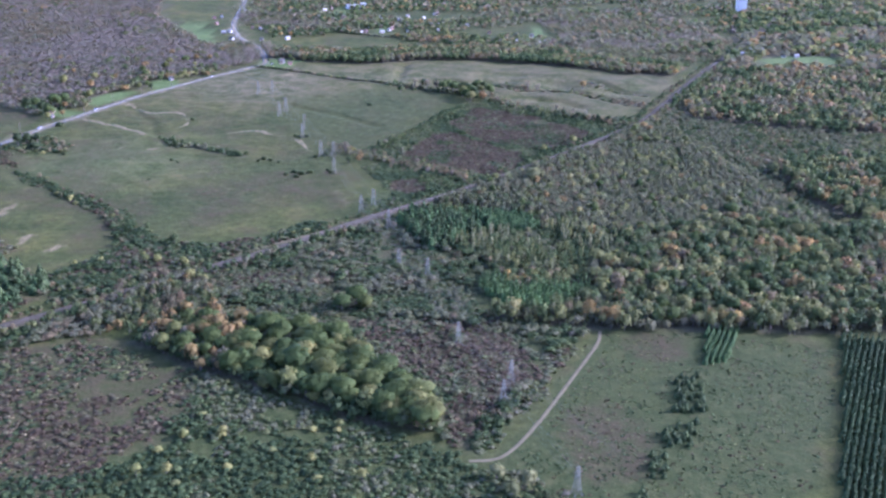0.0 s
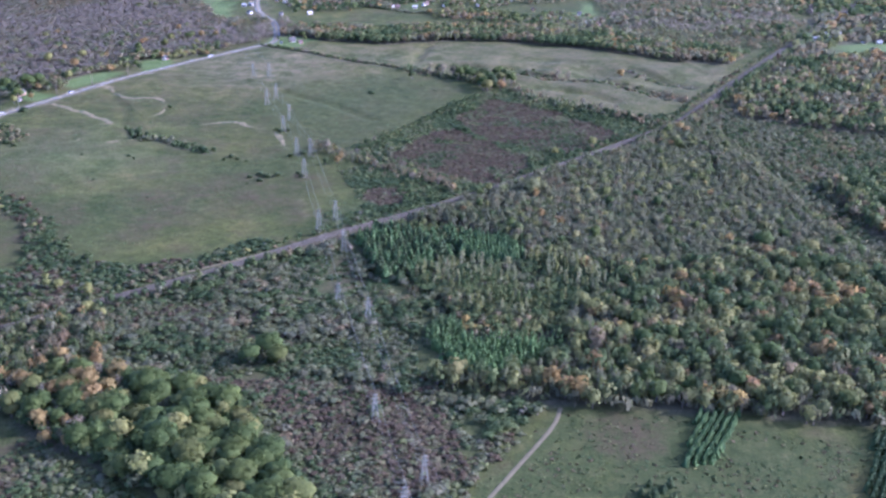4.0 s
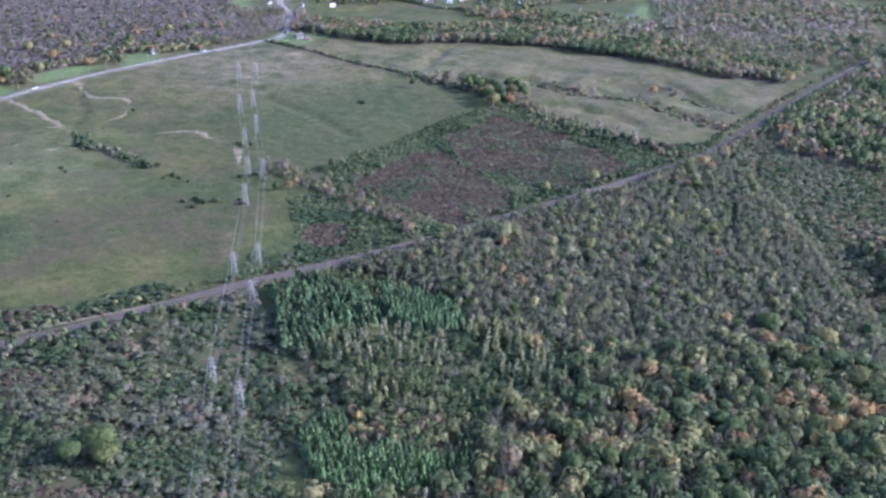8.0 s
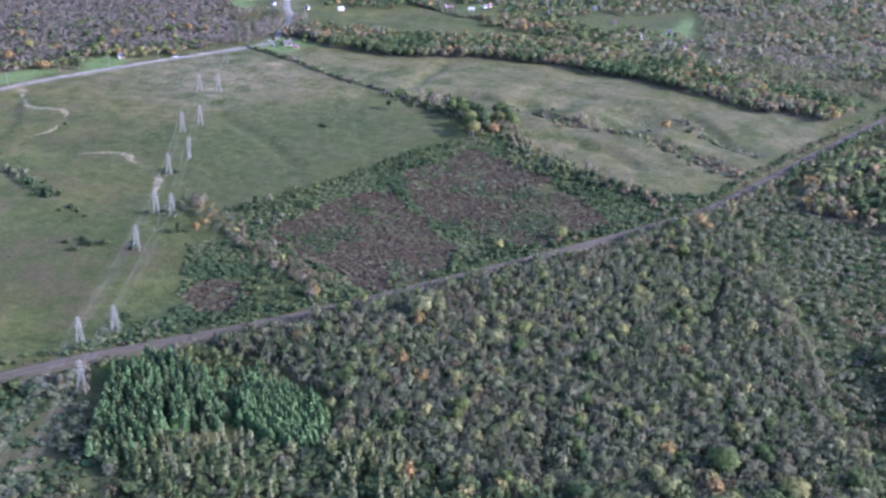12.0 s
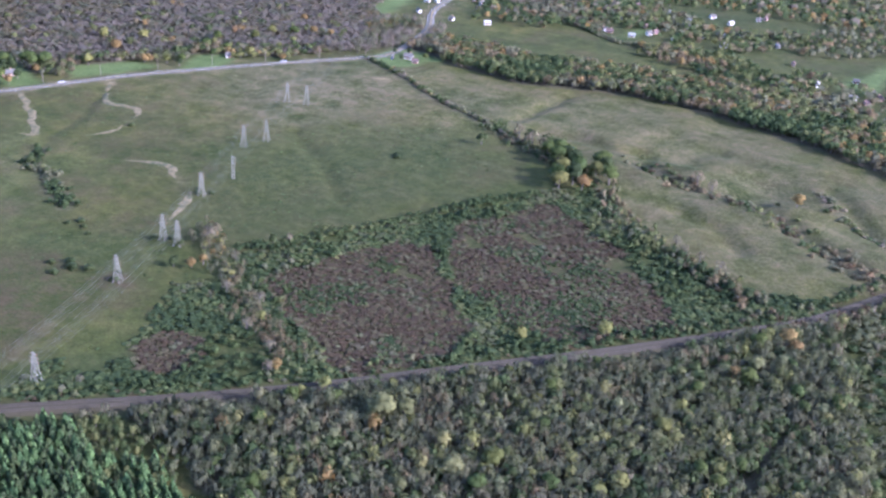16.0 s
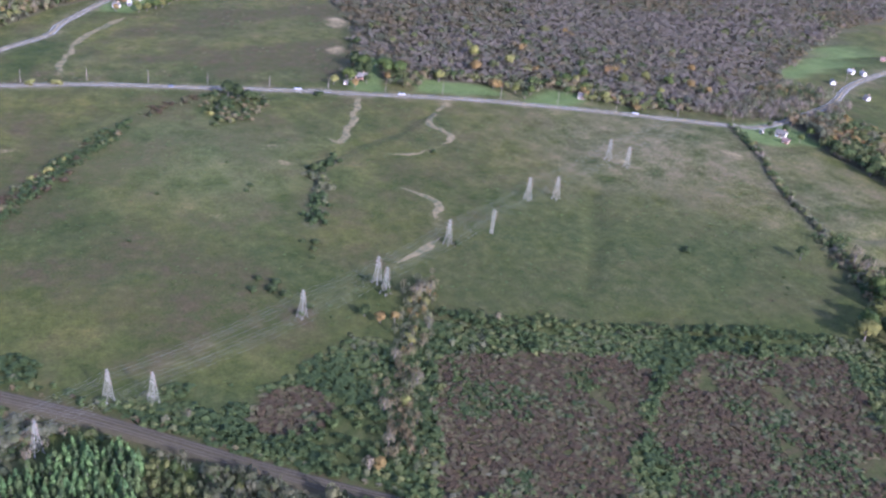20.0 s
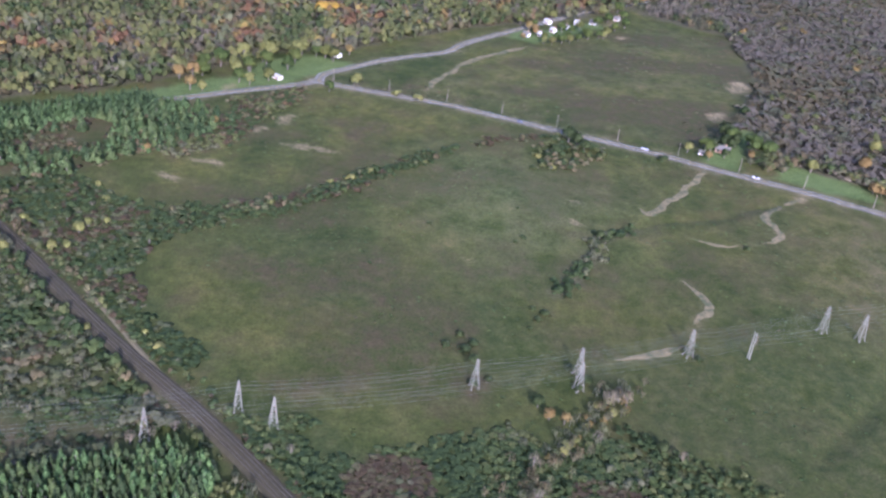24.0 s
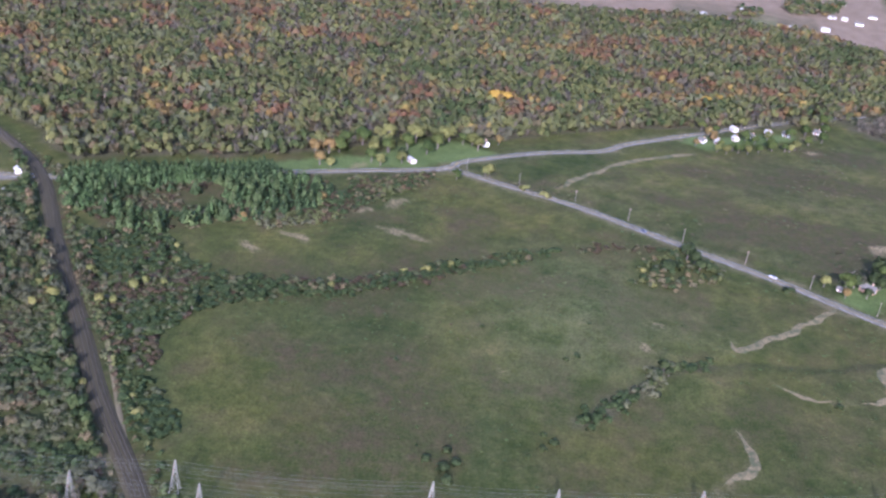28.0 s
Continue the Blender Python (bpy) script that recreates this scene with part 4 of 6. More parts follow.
def belt(line, width, step, seed):
    """Uneven places along a hedge."""
    r = np.random.default_rng(seed)
    p = smooth_line(line, step)
    p = np.repeat(p, 2, 0)
    p = p + r.normal(size=p.shape) * width * 0.5
    p = p[r.random(len(p)) < 0.8]
    return p[:, 0], p[:, 1]


def tones_for(mix, n, r, x, y, seed, zone=34):
    """A tone for every plant: mix is (tone, share); neighbours lean to one kind."""
    tones, share = np.array([m[0] for m in mix]), np.array([m[1] for m in mix], float)
    cum = np.cumsum(share / share.sum())
    u = np.clip(0.36 * r.random(n) + 0.64 * np.clip((value_noise(x, y, zone, seed + 21) - 0.2) / 0.6, 0, 1), 0, 0.9999)
    u = np.argsort(np.argsort(u)) / max(1, n)
    u = u[:n]
    shuffled = np.searchsorted(cum, u, side="right").clip(0, len(mix) - 1)
    return np.clip(tones[shuffled] + r.normal(size=n) * 0.014, 0, 1)


def plants(name, xy, mix, height, radius, kind="round", n=(4, 8), seed=1, trunk=0.0, label="", category="wood", mat=None, zone=34, lift=0.55, spread=1.6):
    """One object of many plants: heights and radii by chance between two bounds."""
    x, y = xy
    if not len(x):
        return None
    r = np.random.default_rng(seed)
    tpl, tri, way = templates(kind, n)
    k = r.integers(0, len(tpl), len(x))
    size = r.random(len(x)) ** spread * 0.62 + 0.38 * value_noise(x, y, 30, seed + 5)
    h = height[0] + (height[1] - height[0]) * size
    rad = radius[0] + (radius[1] - radius[0]) * (0.7 * size + 0.3 * r.random(len(x)))
    a = r.random(len(x)) * 2 * np.pi
    v = tpl[k]
    ca, sa = np.cos(a)[:, None], np.sin(a)[:, None]
    vx, vy = v[..., 0] * ca - v[..., 1] * sa, v[..., 0] * sa + v[..., 1] * ca
    v = np.stack([vx * rad[:, None] + x[:, None], vy * rad[:, None] + y[:, None], v[..., 2] * h[:, None] + gz(x, y)[:, None]], -1)
    w = way[k]
    w = np.stack([(w[..., 0] * ca - w[..., 1] * sa) / rad[:, None], (w[..., 0] * sa + w[..., 1] * ca) / rad[:, None], w[..., 2] * 2 / h[:, None]], -1)
    w = unit(w) + np.array([0, 0, lift])
    many = tpl.shape[1]
    tone = np.repeat(tones_for(mix, len(x), r, x, y, seed, zone), many)
    f = (np.arange(len(x)) * many)[:, None, None] + tri[None]
    me = mesh_from(name, v.reshape(-1, 3), f.ravel(), 3, [mat or M_WOODS], tone, smooth=True)
    me.normals_split_custom_set_from_vertices(unit(w.reshape(-1, 3)))
    ob = tagged(new(name, me), label, category, kind="stuff")
    if trunk:
        tk = tagged(new("trunks", trunks_mesh("trunks", x, y, h * 0.7, rad * trunk)), kind="stuff")
        tk.parent = ob
    return ob


def railside(seed, off, share, lo=480, hi=1500, near=4.2):
    r = np.random.default_rng(seed)
    pick = r.random(len(RAIL)) < share
    d = np.gradient(RAIL, axis=0)[pick]
    d /= np.linalg.norm(d, axis=1)[:, None]
    q = RAIL[pick] + np.stack([-d[:, 1], d[:, 0]], 1) * (off + r.normal(size=(pick.sum(), 1)) * abs(off) * 0.17) + d * r.normal(size=(pick.sum(), 1)) * 1.5
    ok = (q[:, 1] > lo) & (q[:, 1] < hi) & (line_distance(RAIL[::2], q[:, 0], q[:, 1]) > near)
    return q[ok, 0], q[ok, 1]


MIX_GREY = [(GREY, 26), (OLIVE, 13), (PURPLE, 14), (GREEN, 20), (TAN, 7), (LEAF, 15), (PALE, 4), (YELLOW, 1)]
MIX_SCRUB = [(GREEN, 32), (LEAF, 20), (MOSS, 18), (OLIVE, 14), (TAN, 6), (RUST, 10)]
MIX_NORTH = [(PURPLE, 46), (GREY, 32), (TAN, 12), (OLIVE, 5), (GREEN, 3), (ORANGE, 1)]
MIX_BELT = [(GREEN, 10), (LEAF, 20), (OLIVE, 26), (LIME, 8), (TAN, 20), (ORANGE, 6), (GREY, 10)]
MIX_EAST = [(GREEN, 14), (LEAF, 20), (OLIVE, 18), (LIME, 12), (TAN, 16), (ORANGE, 3), (GREY, 17)]

def in_two(xy, share, seed):
    """Parts places by chance, in patches."""
    x, y = xy
    pick = 0.6 * np.random.default_rng(seed).random(len(x)) + 0.4 * value_noise(x, y, 34, seed) < share
    return (x[pick], y[pick]), (x[~pick], y[~pick])


def outside(xy, *polys, keep=0.0, seed=1):
    """Places outside of the polygons; a share of those inside stays."""
    x, y = xy
    ok = np.random.default_rng(seed).random(len(x)) < keep
    far = np.ones(len(x), bool)
    for p in polys:
        far &= edge_distance(p, x, y) < -1
    return x[ok | far], y[ok | far]


PLANTED = (SPRUCE_A, SPRUCE_B, SPRUCE_C)
bare_xy, leafy_xy = in_two(outside(scatter(GREY_WOOD, 4.2, 11), *PLANTED), 0.60, 10)
plants("grey_woodland", bare_xy, [(MOSS, 46), (GREY, 40), (TAN, 10), (PALE, 4)], (6.0, 9.2), (1.9, 3.9), "bare", (0, 40), 12, 0.06, "dense grey half-bare autumn woodland", "wood", M_TWIGS, 34, 1.2)
plants("green_woodland", leafy_xy, [(GREEN, 10), (MOSS, 40), (LEAF, 28), (OLIVE, 19), (LIME, 3)], (5.2, 8.4), (1.8, 3.9), "round", (1, 30), 11, 0.06, "grey-green trees within the grey woodland", "wood", None, 34, 0.6)
plants("grey_understory", outside(scatter(GREY_WOOD, 4.2, 133), *PLANTED), [(MOSS, 40), (GREY, 40), (LEAF, 20)], (4.8, 6.4), (2.6, 4.2), "bare", (0, 18), 134, 0, "low green and grey growth beneath the bare trees", "wood", None, 34, 1.5)
plants("lime_crowns", outside(scatter(GREY_WOOD, 12.0, 157, 0.55, (40, 0.36)), *PLANTED), [(OLIVE, 24), (LIME, 30), (PALE, 30), (YELLOW, 10), (ORANGE, 6)], (8.0, 10.6), (2.0, 3.9), "round", (1, 60), 158, 0.06, "yellow-green crowns that stand out of the grey woodland", "wood", None, 20, 0.35)
bare_xy, leafy_xy = in_two(outside(scatter(MIX_WOOD, 5.6, 13), *PLANTED), 0.36, 14)
plants("mixed_bare_trees", bare_xy, [(GREY, 40), (TAN, 25), (MOSS, 35)], (8.0, 12.5), (2.0, 3.6), "bare", (0, 44), 13, 0.06, "grey leafless trees within the mixed woodland", "wood", M_TWIGS)
plants("mixed_woodland", leafy_xy, [(GREEN, 18), (LEAF, 28), (OLIVE, 24), (LIME, 15), (YELLOW, 3), (GOLD, 2), (ORANGE, 5), (TAN, 5)], (7.5, 15.0), (2.4, 6.2), "round", (1, 52), 14, 0.07, "mixed autumn woodland in green, yellow and orange", "wood", None, 22, 0.5, 2.2)
plants("mixed_understory", outside(scatter(MIX_WOOD, 5.0, 135), *PLANTED), [(MOSS, 40), (GREY, 35), (OLIVE, 25)], (5.2, 7.2), (2.8, 4.6), "bare", (0, 18), 136, 0, "low growth beneath the mixed woodland", "wood", None, 34, 1.0)
plants("east_woodland", scatter(EAST_WOOD, 5.8, 15, 0.92, (40, 0.22)), [(GREEN, 20), (LEAF, 18), (OLIVE, 18), (LIME, 8), (TAN, 20), (ORANGE, 5), (GREY, 11)], (6.5, 12.5), (2.8, 5.0), "round", (1, 16), 16, 0.06, "dark green and orange woodland beside the railway", "wood", None, 34, 0.9)
plants("east_stand", scatter(EAST_STAND, 5.6, 137, 0.95), [(GREEN, 40), (LEAF, 24), (OLIVE, 16), (LIME, 6), (TAN, 8), (ORANGE, 6)], (8.5, 14.5), (2.8, 5.2), "round", (1, 26), 138, 0.06, "tall dark green stand with orange crowns", "wood", None, 26, 0.6)
bare_xy, leafy_xy = in_two(scatter(EAST_SCRUB, 4.0, 139, 0.95, (26, 0.16)), 0.42, 146)
plants("east_thicket", bare_xy, [(GREY, 40), (MOSS, 36), (TAN, 24)], (2.4, 5.2), (1.8, 3.6), "bare", (0, 24), 147, 0, "grey leafless thicket before the dark stand", "scrub", M_TWIGS, 30, 1.0)
plants("east_scrub", leafy_xy, [(MOSS, 40), (GREEN, 30), (LEAF, 20), (OLIVE, 10)], (1.8, 4.8), (1.8, 3.6), "round", (1, 18), 140, 0, "low grey-green scrub before the dark stand", "scrub", None, 30, 0.7)
plants("far_east_woodland", scatter(EAST_FAR, 10.0, 17, 0.9, (70, 0.3)), MIX_EAST, (6, 11), (4.0, 6.6), "round", (1, 4), 18, 0, "distant dark woodland", "wood", None, 60, 0.9)
plants("belt_woodland", scatter(BELT, 5.0, 19), [(GREEN, 18), (LEAF, 22), (OLIVE, 24), (LIME, 5), (TAN, 18), (ORANGE, 6), (GREY, 7)], (6, 10.5), (2.9, 5.2), "round", (1, 18), 20, 0.06, "belt of green and orange trees beyond the meadows", "wood", None, 50)
bare_xy, leafy_xy = in_two(scatter(NORTH_WOOD, 5.9, 21), 0.40, 20)
plants("north_woodland", bare_xy, [(PURPLE, 60), (GREY, 20), (TAN, 20)], (4.0, 5.2), (3.8, 6.4), "bare", (0, 14), 22, 0, "large purple-grey leafless woodland beyond the road", "wood", M_TWIGS, 90, 2.0)
plants("north_thicket", leafy_xy, [(PURPLE, 62), (GREY, 18), (TAN, 20)], (3.5, 4.2), (4.4, 6.8), "bare", (0, 14), 21, 0, "grey brown thicket in the leafless woodland", "wood", None, 90, 2.0)
plants("north_leafy_trees", scatter(NORTH_WOOD, 17.0, 152, 0.5, (90, 0.5)), [(OLIVE, 40), (TAN, 20), (LEAF, 25), (ORANGE, 8), (LIME, 7)], (5.0, 8.0), (2.6, 4.4), "round", (1, 16), 153, 0, "scattered leafy trees in the leafless woodland", "wood", None, 60, 0.9)
bare_xy, leafy_xy = in_two(scatter(HILL_WOOD, 6.6, 23), 0.42, 22)
plants("hillside_bare_trees", bare_xy, [(PURPLE, 50), (TAN, 30), (GREY, 12), (PALE, 8)], (7.0, 10.5), (2.6, 4.8), "bare", (0, 18), 23, 0, "grey leafless trees within the coloured woodland", "wood", M_TWIGS, 60, 1.0)
plants("hillside_woodland", leafy_xy, [(LEAF, 9), (OLIVE, 24), (LIME, 30), (PALE, 10), (TAN, 10), (GOLD, 2), (ORANGE, 8), (RED, 7)], (7.5, 12.0), (2.8, 5.2), "round", (1, 14), 24, 0, "large woodland in mixed autumn colours", "wood", None, 40, 1.0)
plants("hillside_understory", scatter(HILL_WOOD, 9.5, 148), [(TAN, 45), (OLIVE, 35), (GREY, 20)], (4.5, 6.5), (4.6, 7.0), "bare", (0, 10), 149, 0, "low brown growth beneath the coloured woodland", "wood", None, 60, 1.2)
for k, ridge in enumerate(RIDGE_TREES):
    plants("ridge_trees", scatter(ridge, 9.0, 108 + k), MIX_BELT, (5, 9), (4.0, 6.0), "round", (1, 8), 110 + k, 0, "green trees round houses beyond the hill", "wood")
plants("village_green_trees", scatter(VILLAGE_GREEN, 8.0, 104), MIX_BELT, (5, 9), (3.0, 5.0), "round", (1, 10), 105, 0, "green and orange trees round the far village", "wood", None, 40)
plants("far_brown_woodland", scatter(EAST_GREY, 8.0, 106), [(PURPLE, 30), (GREY, 30), (TAN, 25), (MOSS, 15)], (3, 6), (3.4, 5.4), "bare", (0, 15), 107, 0, "grey brown leafless wood beyond the railway", "wood", M_TWIGS, 60, 1.0)
plants("village_trees", scatter(VILLAGE, 8.5, 25, 0.8, (85, 0.40)), [(GREY, 25), (TAN, 20), (OLIVE, 20), (LEAF, 15), (GREEN, 12), (ORANGE, 4), (PURPLE, 4)], (4, 8.5), (2.6, 4.8), "round", (1, 4), 26, 0, "trees and hedges between far houses", "wood", None, 60)
plants("village_woodland", scatter(BROWN_WOOD, 6.0, 92), MIX_NORTH, (3, 6), (3.0, 5.0), "bare", (0, 15), 94, 0, "brown leafless wood beside the far village", "wood", M_TWIGS)
plants("infill_woodland", outside(scatter(FILL_WOOD, 4.0, 47), *PLANTED), [(OLIVE, 32), (LEAF, 28), (LIME, 14), (GREEN, 14), (TAN, 8), (GOLD, 4)], (4.5, 8), (1.8, 3.4), "round", (1, 30), 48, 0.07, "olive and orange trees between the plantations", "wood")
plants("far_grey_woodland", scatter(GAP_WOOD, 7.0, 49), MIX_NORTH, (5, 9), (3.4, 5.4), "bare", (0, 16), 50, 0, "distant grey woodland", "wood", M_TWIGS)
plants("railside_trees", railside(51, -10.2, 1.0, 740, 1030), [(GREY, 34), (TAN, 26), (PURPLE, 12), (MOSS, 18), (LIME, 6), (GREEN, 4)], (3.4, 7.2), (1.5, 2.8), "bare", (0, 34), 52, 0.07, "half-bare trees along the railway", "wood", M_TWIGS)
plants("railside_trees", railside(61, 8.6, 0.6, 880, 1180, 5.6), MIX_SCRUB, (2.0, 4.8), (1.4, 2.6), "round", (1, 20), 62, 0.07, "bushy trees crowding the far railway", "wood")
plants("railside_trees", railside(63, -7.8, 1.0, 940, 1250, 5.4), MIX_SCRUB, (4.0, 8.5), (1.7, 3.0), "round", (1, 20), 64, 0.07, "bushy trees crowding the far railway", "wood")
plants("railside_trees", railside(65, -9.5, 0.8, 470, 690), [(GREEN, 38), (LEAF, 20), (OLIVE, 18), (GREY, 12), (TAN, 8), (LIME, 4)], (4.0, 9.6), (1.8, 3.6), "round", (1, 24), 66, 0.07, "green and brown trees along the railway", "wood")
plants("railside_trees", railside(67, 12.0, 0.3, 500, 690), MIX_SCRUB, (2.0, 5.0), (1.5, 2.8), "round", (1, 24), 68, 0.07, "green and brown trees along the railway", "wood")
plants("corner_woodland", scatter(CORNER_WOOD, 5.0, 53), MIX_NORTH, (4, 8), (2.4, 4.0), "bare", (0, 24), 54, 0.06, "grey trees round the bend of the road", "wood", M_TWIGS)
plants("roadside_trees", scatter(ROADSIDE, 5.2, 55, 0.8), [(LEAF, 20), (TAN, 22), (OLIVE, 24), (GREY, 14), (LIME, 14), (ORANGE, 6)], (4, 9), (2.2, 4.0), "round", (1, 26), 56, 0.07, "green, yellow and bare trees beyond the road", "wood")
plants("poplar_stand", outside(scatter(POPLARS, 3.4, 27, 0.46, (18, 0.34)), *PLANTED, keep=0.10), [(PALE, 44), (LIME, 14), (OLIVE, 24), (LEAF, 18)], (7.5, 12.0), (0.7, 1.6), "column", (0, 36), 28, 0.04, "stand of slender pale half-bare poplars", "wood")
plants("poplar_understory", outside(scatter(POPLARS, 3.6, 29, 0.95), *PLANTED), [(GREEN, 38), (LEAF, 40), (OLIVE, 12), (MOSS, 10)], (3.0, 6.4), (2.1, 4.0), "round", (1, 22), 30, 0, "bushy growth between poplars", "wood", None, 34, 0.9)
plants("young_yellow_trees", scatter(YOUNG_TREES, 3.2, 121, 0.9, None, 2), [(OLIVE, 40), (LEAF, 36), (LIME, 10), (MOSS, 14)], (2.5, 7.6), (1.2, 2.0), "round", (1, 40), 122, 0.07, "yellow-green young trees between plantation and railway", "wood")
RUSTY = (RUST_C, RUST_D, RUST_F)
low = [(GREEN, 26), (LEAF, 18), (MOSS, 36), (OLIVE, 10), (RUST, 10)]
plants("south_scrub", outside(scatter(SCRUB_S, 2.7, 31, 0.9, (26, 0.28)), *RUSTY, keep=0.25), low, (0.7, 2.4), (1.3, 3.0), "shrub", (1, 9), 32, 0, "mixed green and grey scrub around the pylons", "scrub", None, 30, 0.45)
plants("tall_scrub", outside(scatter(SCRUB_S, 4.4, 123, 0.85, (34, 0.46)), *RUSTY, keep=0.06), [(GREEN, 26), (LEAF, 22), (MOSS, 38), (GREY, 8), (TAN, 6)], (2.2, 5.4), (2.2, 4.4), "round", (1, 24), 124, 0.06, "taller bushes and small trees in the scrub", "scrub", None, 26, 0.45)
plants("bare_scrub", outside(scatter(SCRUB_S, 4.4, 125, 0.6, (30, 0.55)), *RUSTY, keep=0.25), [(GREY, 30), (MOSS, 60), (TAN, 10)], (2.0, 4.8), (1.8, 3.6), "bare", (0, 28), 126, 0.06, "grey leafless thicket in the scrub", "scrub", M_TWIGS)
plants("front_scrub", scatter(SCRUB_FRONT, 2.8, 33, 0.9, (20, 0.26)), [(GREEN, 46), (LEAF, 26), (MOSS, 18), (OLIVE, 6), (GREY, 4)], (1.0, 3.2), (1.2, 2.8), "shrub", (1, 9), 34, 0, "dark green bushes dotted over grass", "scrub", None, 34, 0.8)
in_rust = lambda bx, by: np.maximum(edge_distance(RUST_A, bx, by), edge_distance(RUST_B, bx, by)) + 1.5 + 8 * (value_noise(bx, by, 18, 77) - 0.5) * 2
WEST_BRUSH = [(-90, 880), (-40, 850), (-5, 826), (20, 800), (-10, 770), (-60, 730), (-80, 760), (-95, 830)]
bx, by = scatter(BRUSH, 2.1, 35, 0.95, (20, 0.22))
away = (in_rust(bx, by) < -1) & (edge_distance(RUST_E, bx, by) < 0) & ((edge_distance(WEST_BRUSH, bx, by) < 0) | (value_noise(bx, by, 26, 79) > 0.40))
plants("meadow_brush", (bx[away], by[away]), [(GREEN, 44), (LEAF, 40), (OLIVE, 10), (MOSS, 6)], (0.4, 2.2), (1.1, 2.5), "shrub", (1, 6), 36, 0, "green brush round the brown patches", "scrub", None, 24, 1.0)
bx, by = scatter(BRUSH, 4.6, 127, 0.8, (30, 0.52))
away = in_rust(bx, by) < 0
plants("meadow_thicket", (bx[away], by[away]), [(GREEN, 52), (LEAF, 34), (OLIVE, 8), (GREY, 6)], (1.8, 4.2), (1.4, 2.7), "round", (1, 16), 128, 0, "taller green bushes round the brown patches", "scrub")
plants("brush_edge", belt(BRUSH_EDGE, 5.0, 1.3, 129), [(GREEN, 50), (LEAF, 38), (OLIVE, 12)], (1.6, 3.8), (1.2, 2.2), "round", (1, 20), 130, 0, "green bushes along the edge of the meadow", "hedge")
bx, by = scatter(BRUSH, 1.75, 37, 0.92, (24, 0.26))
low = (in_rust(bx, by) > -2) | (edge_distance(RUST_E, bx, by) > 0)
bx, by = bx[low], by[low]
plants("rust_brush", (bx, by), [(RUST, 86), (MOSS, 8), (GREEN, 6)], (0.3, 1.3), (0.9, 2.1), "shrub", (1, 4), 38, 0, "low purple-brown dried brush", "scrub", None, 14, 1.1)
for poly, sd in ((RUST_A, 57), (RUST_B, 58), (RUST_D, 59)):
    plants("green_brush", scatter(poly, 2.2, sd, 0.9, (24, 0.57)), [(GREEN, 50), (LEAF, 36), (MOSS, 14)], (0.6, 2.0), (0.8, 1.7), "shrub", (1, 8), sd, 0, "green bushes in veins through the brown patch", "scrub")
plants("southern_rust_brush", scatter(RUST_C, 2.7, 39, 0.75, (22, 0.40)), [(RUST, 62), (TAN, 8), (GREEN, 18), (OLIVE, 12)], (0.5, 1.8), (1.1, 2.5), "shrub", (1, 6), 40, 0, "low brown and green brush on a meadow", "scrub", None, 34, 1.0)
plants("lane_rust_brush", scatter(RUST_D, 2.5, 41, 0.85, (20, 0.20)), [(RUST, 82), (TAN, 6), (MOSS, 12)], (0.5, 2.0), (1.1, 2.6), "shrub", (1, 6), 42, 0, "low purple-brown brush beside the lane", "scrub", None, 34, 1.0)
plants("railway_brush", scatter(BRUSH_NW, 2.9, 43, 0.9, (26, 0.24), 5), [(GREEN, 56), (LEAF, 12), (MOSS, 14), (RUST, 18)], (0.7, 3.0), (1.3, 3.0), "shrub", (1, 10), 44, 0, "green and brown brush beside the railway", "scrub", None, 24, 0.9)
plants("railway_thicket", scatter(BRUSH_NW, 6.0, 131, 0.7, (30, 0.5), 5), [(GREEN, 55), (MOSS, 20), (LIME, 8), (TAN, 17)], (2.5, 5.2), (1.6, 3.0), "round", (1, 22), 132, 0.06, "dark green small trees beside the railway", "scrub")
for i, (ln, w, st, hh, mix, label) in enumerate((
    (HEDGE_FARM, 3.0, 2.4, (1.6, 4.5), MIX_GREY, "grey-green hedge between two meadows"),
    (HEDGE_MID, 11.0, 1.5, (1.2, 5.2), [(TAN, 35), (GREY, 20), (OLIVE, 20), (RUST, 10), (GREEN, 15)], "shrubby hedge across the meadow"),
    (HEDGE_FORK, 6.0, 1.8, (1.0, 4.0), MIX_GREY, "low grey hedge across the meadow"),
    (HEDGE_LOW, 10.0, 1.6, (3.0, 7.5), [(TAN, 35), (GREY, 20), (GREEN, 25), (OLIVE, 20)], "tall grey and green hedge below the meadow"),
    (HEDGE_FIELD, 6.0, 1.4, (2.0, 5.2), [(GREEN, 55), (LEAF, 15), (GREY, 25), (OLIVE, 5)], "dark hedge standing alone in the meadow"),
    (HEDGE_WEST, 7.0, 3.2, (0.8, 3.4), [(GREEN, 46), (LEAF, 14), (MOSS, 14), (RUST, 26)], "low brown scrub line across the meadow"),
    (HEDGE_COPSE, 9.0, 1.6, (2.5, 6.5), MIX_SCRUB, "thick grey and green hedge beside the copse"),
    (VILLAGE_HEDGE, 3.0, 3.0, (3.0, 6.0), [(GREEN, 3), (GREY, 7)], "dark hedge before the village"),
)):
    plants("hedge", belt(ln, w, st, 60 + i), mix, hh, (1.5, 2.8), "shrub", (1, 14), 70 + i, 0, label, "hedge")


plants("bare_row", belt(BARE_ROW, 8.0, 1.5, 141), [(TAN, 52), (PALE, 12), (GREY, 26), (ORANGE, 6), (LIME, 4)], (3.0, 7.0), (1.3, 2.6), "bare", (0, 40), 142, 0.06, "row of bare pale trees with some orange leaves", "trees", M_TWIGS, 34, 0.4)
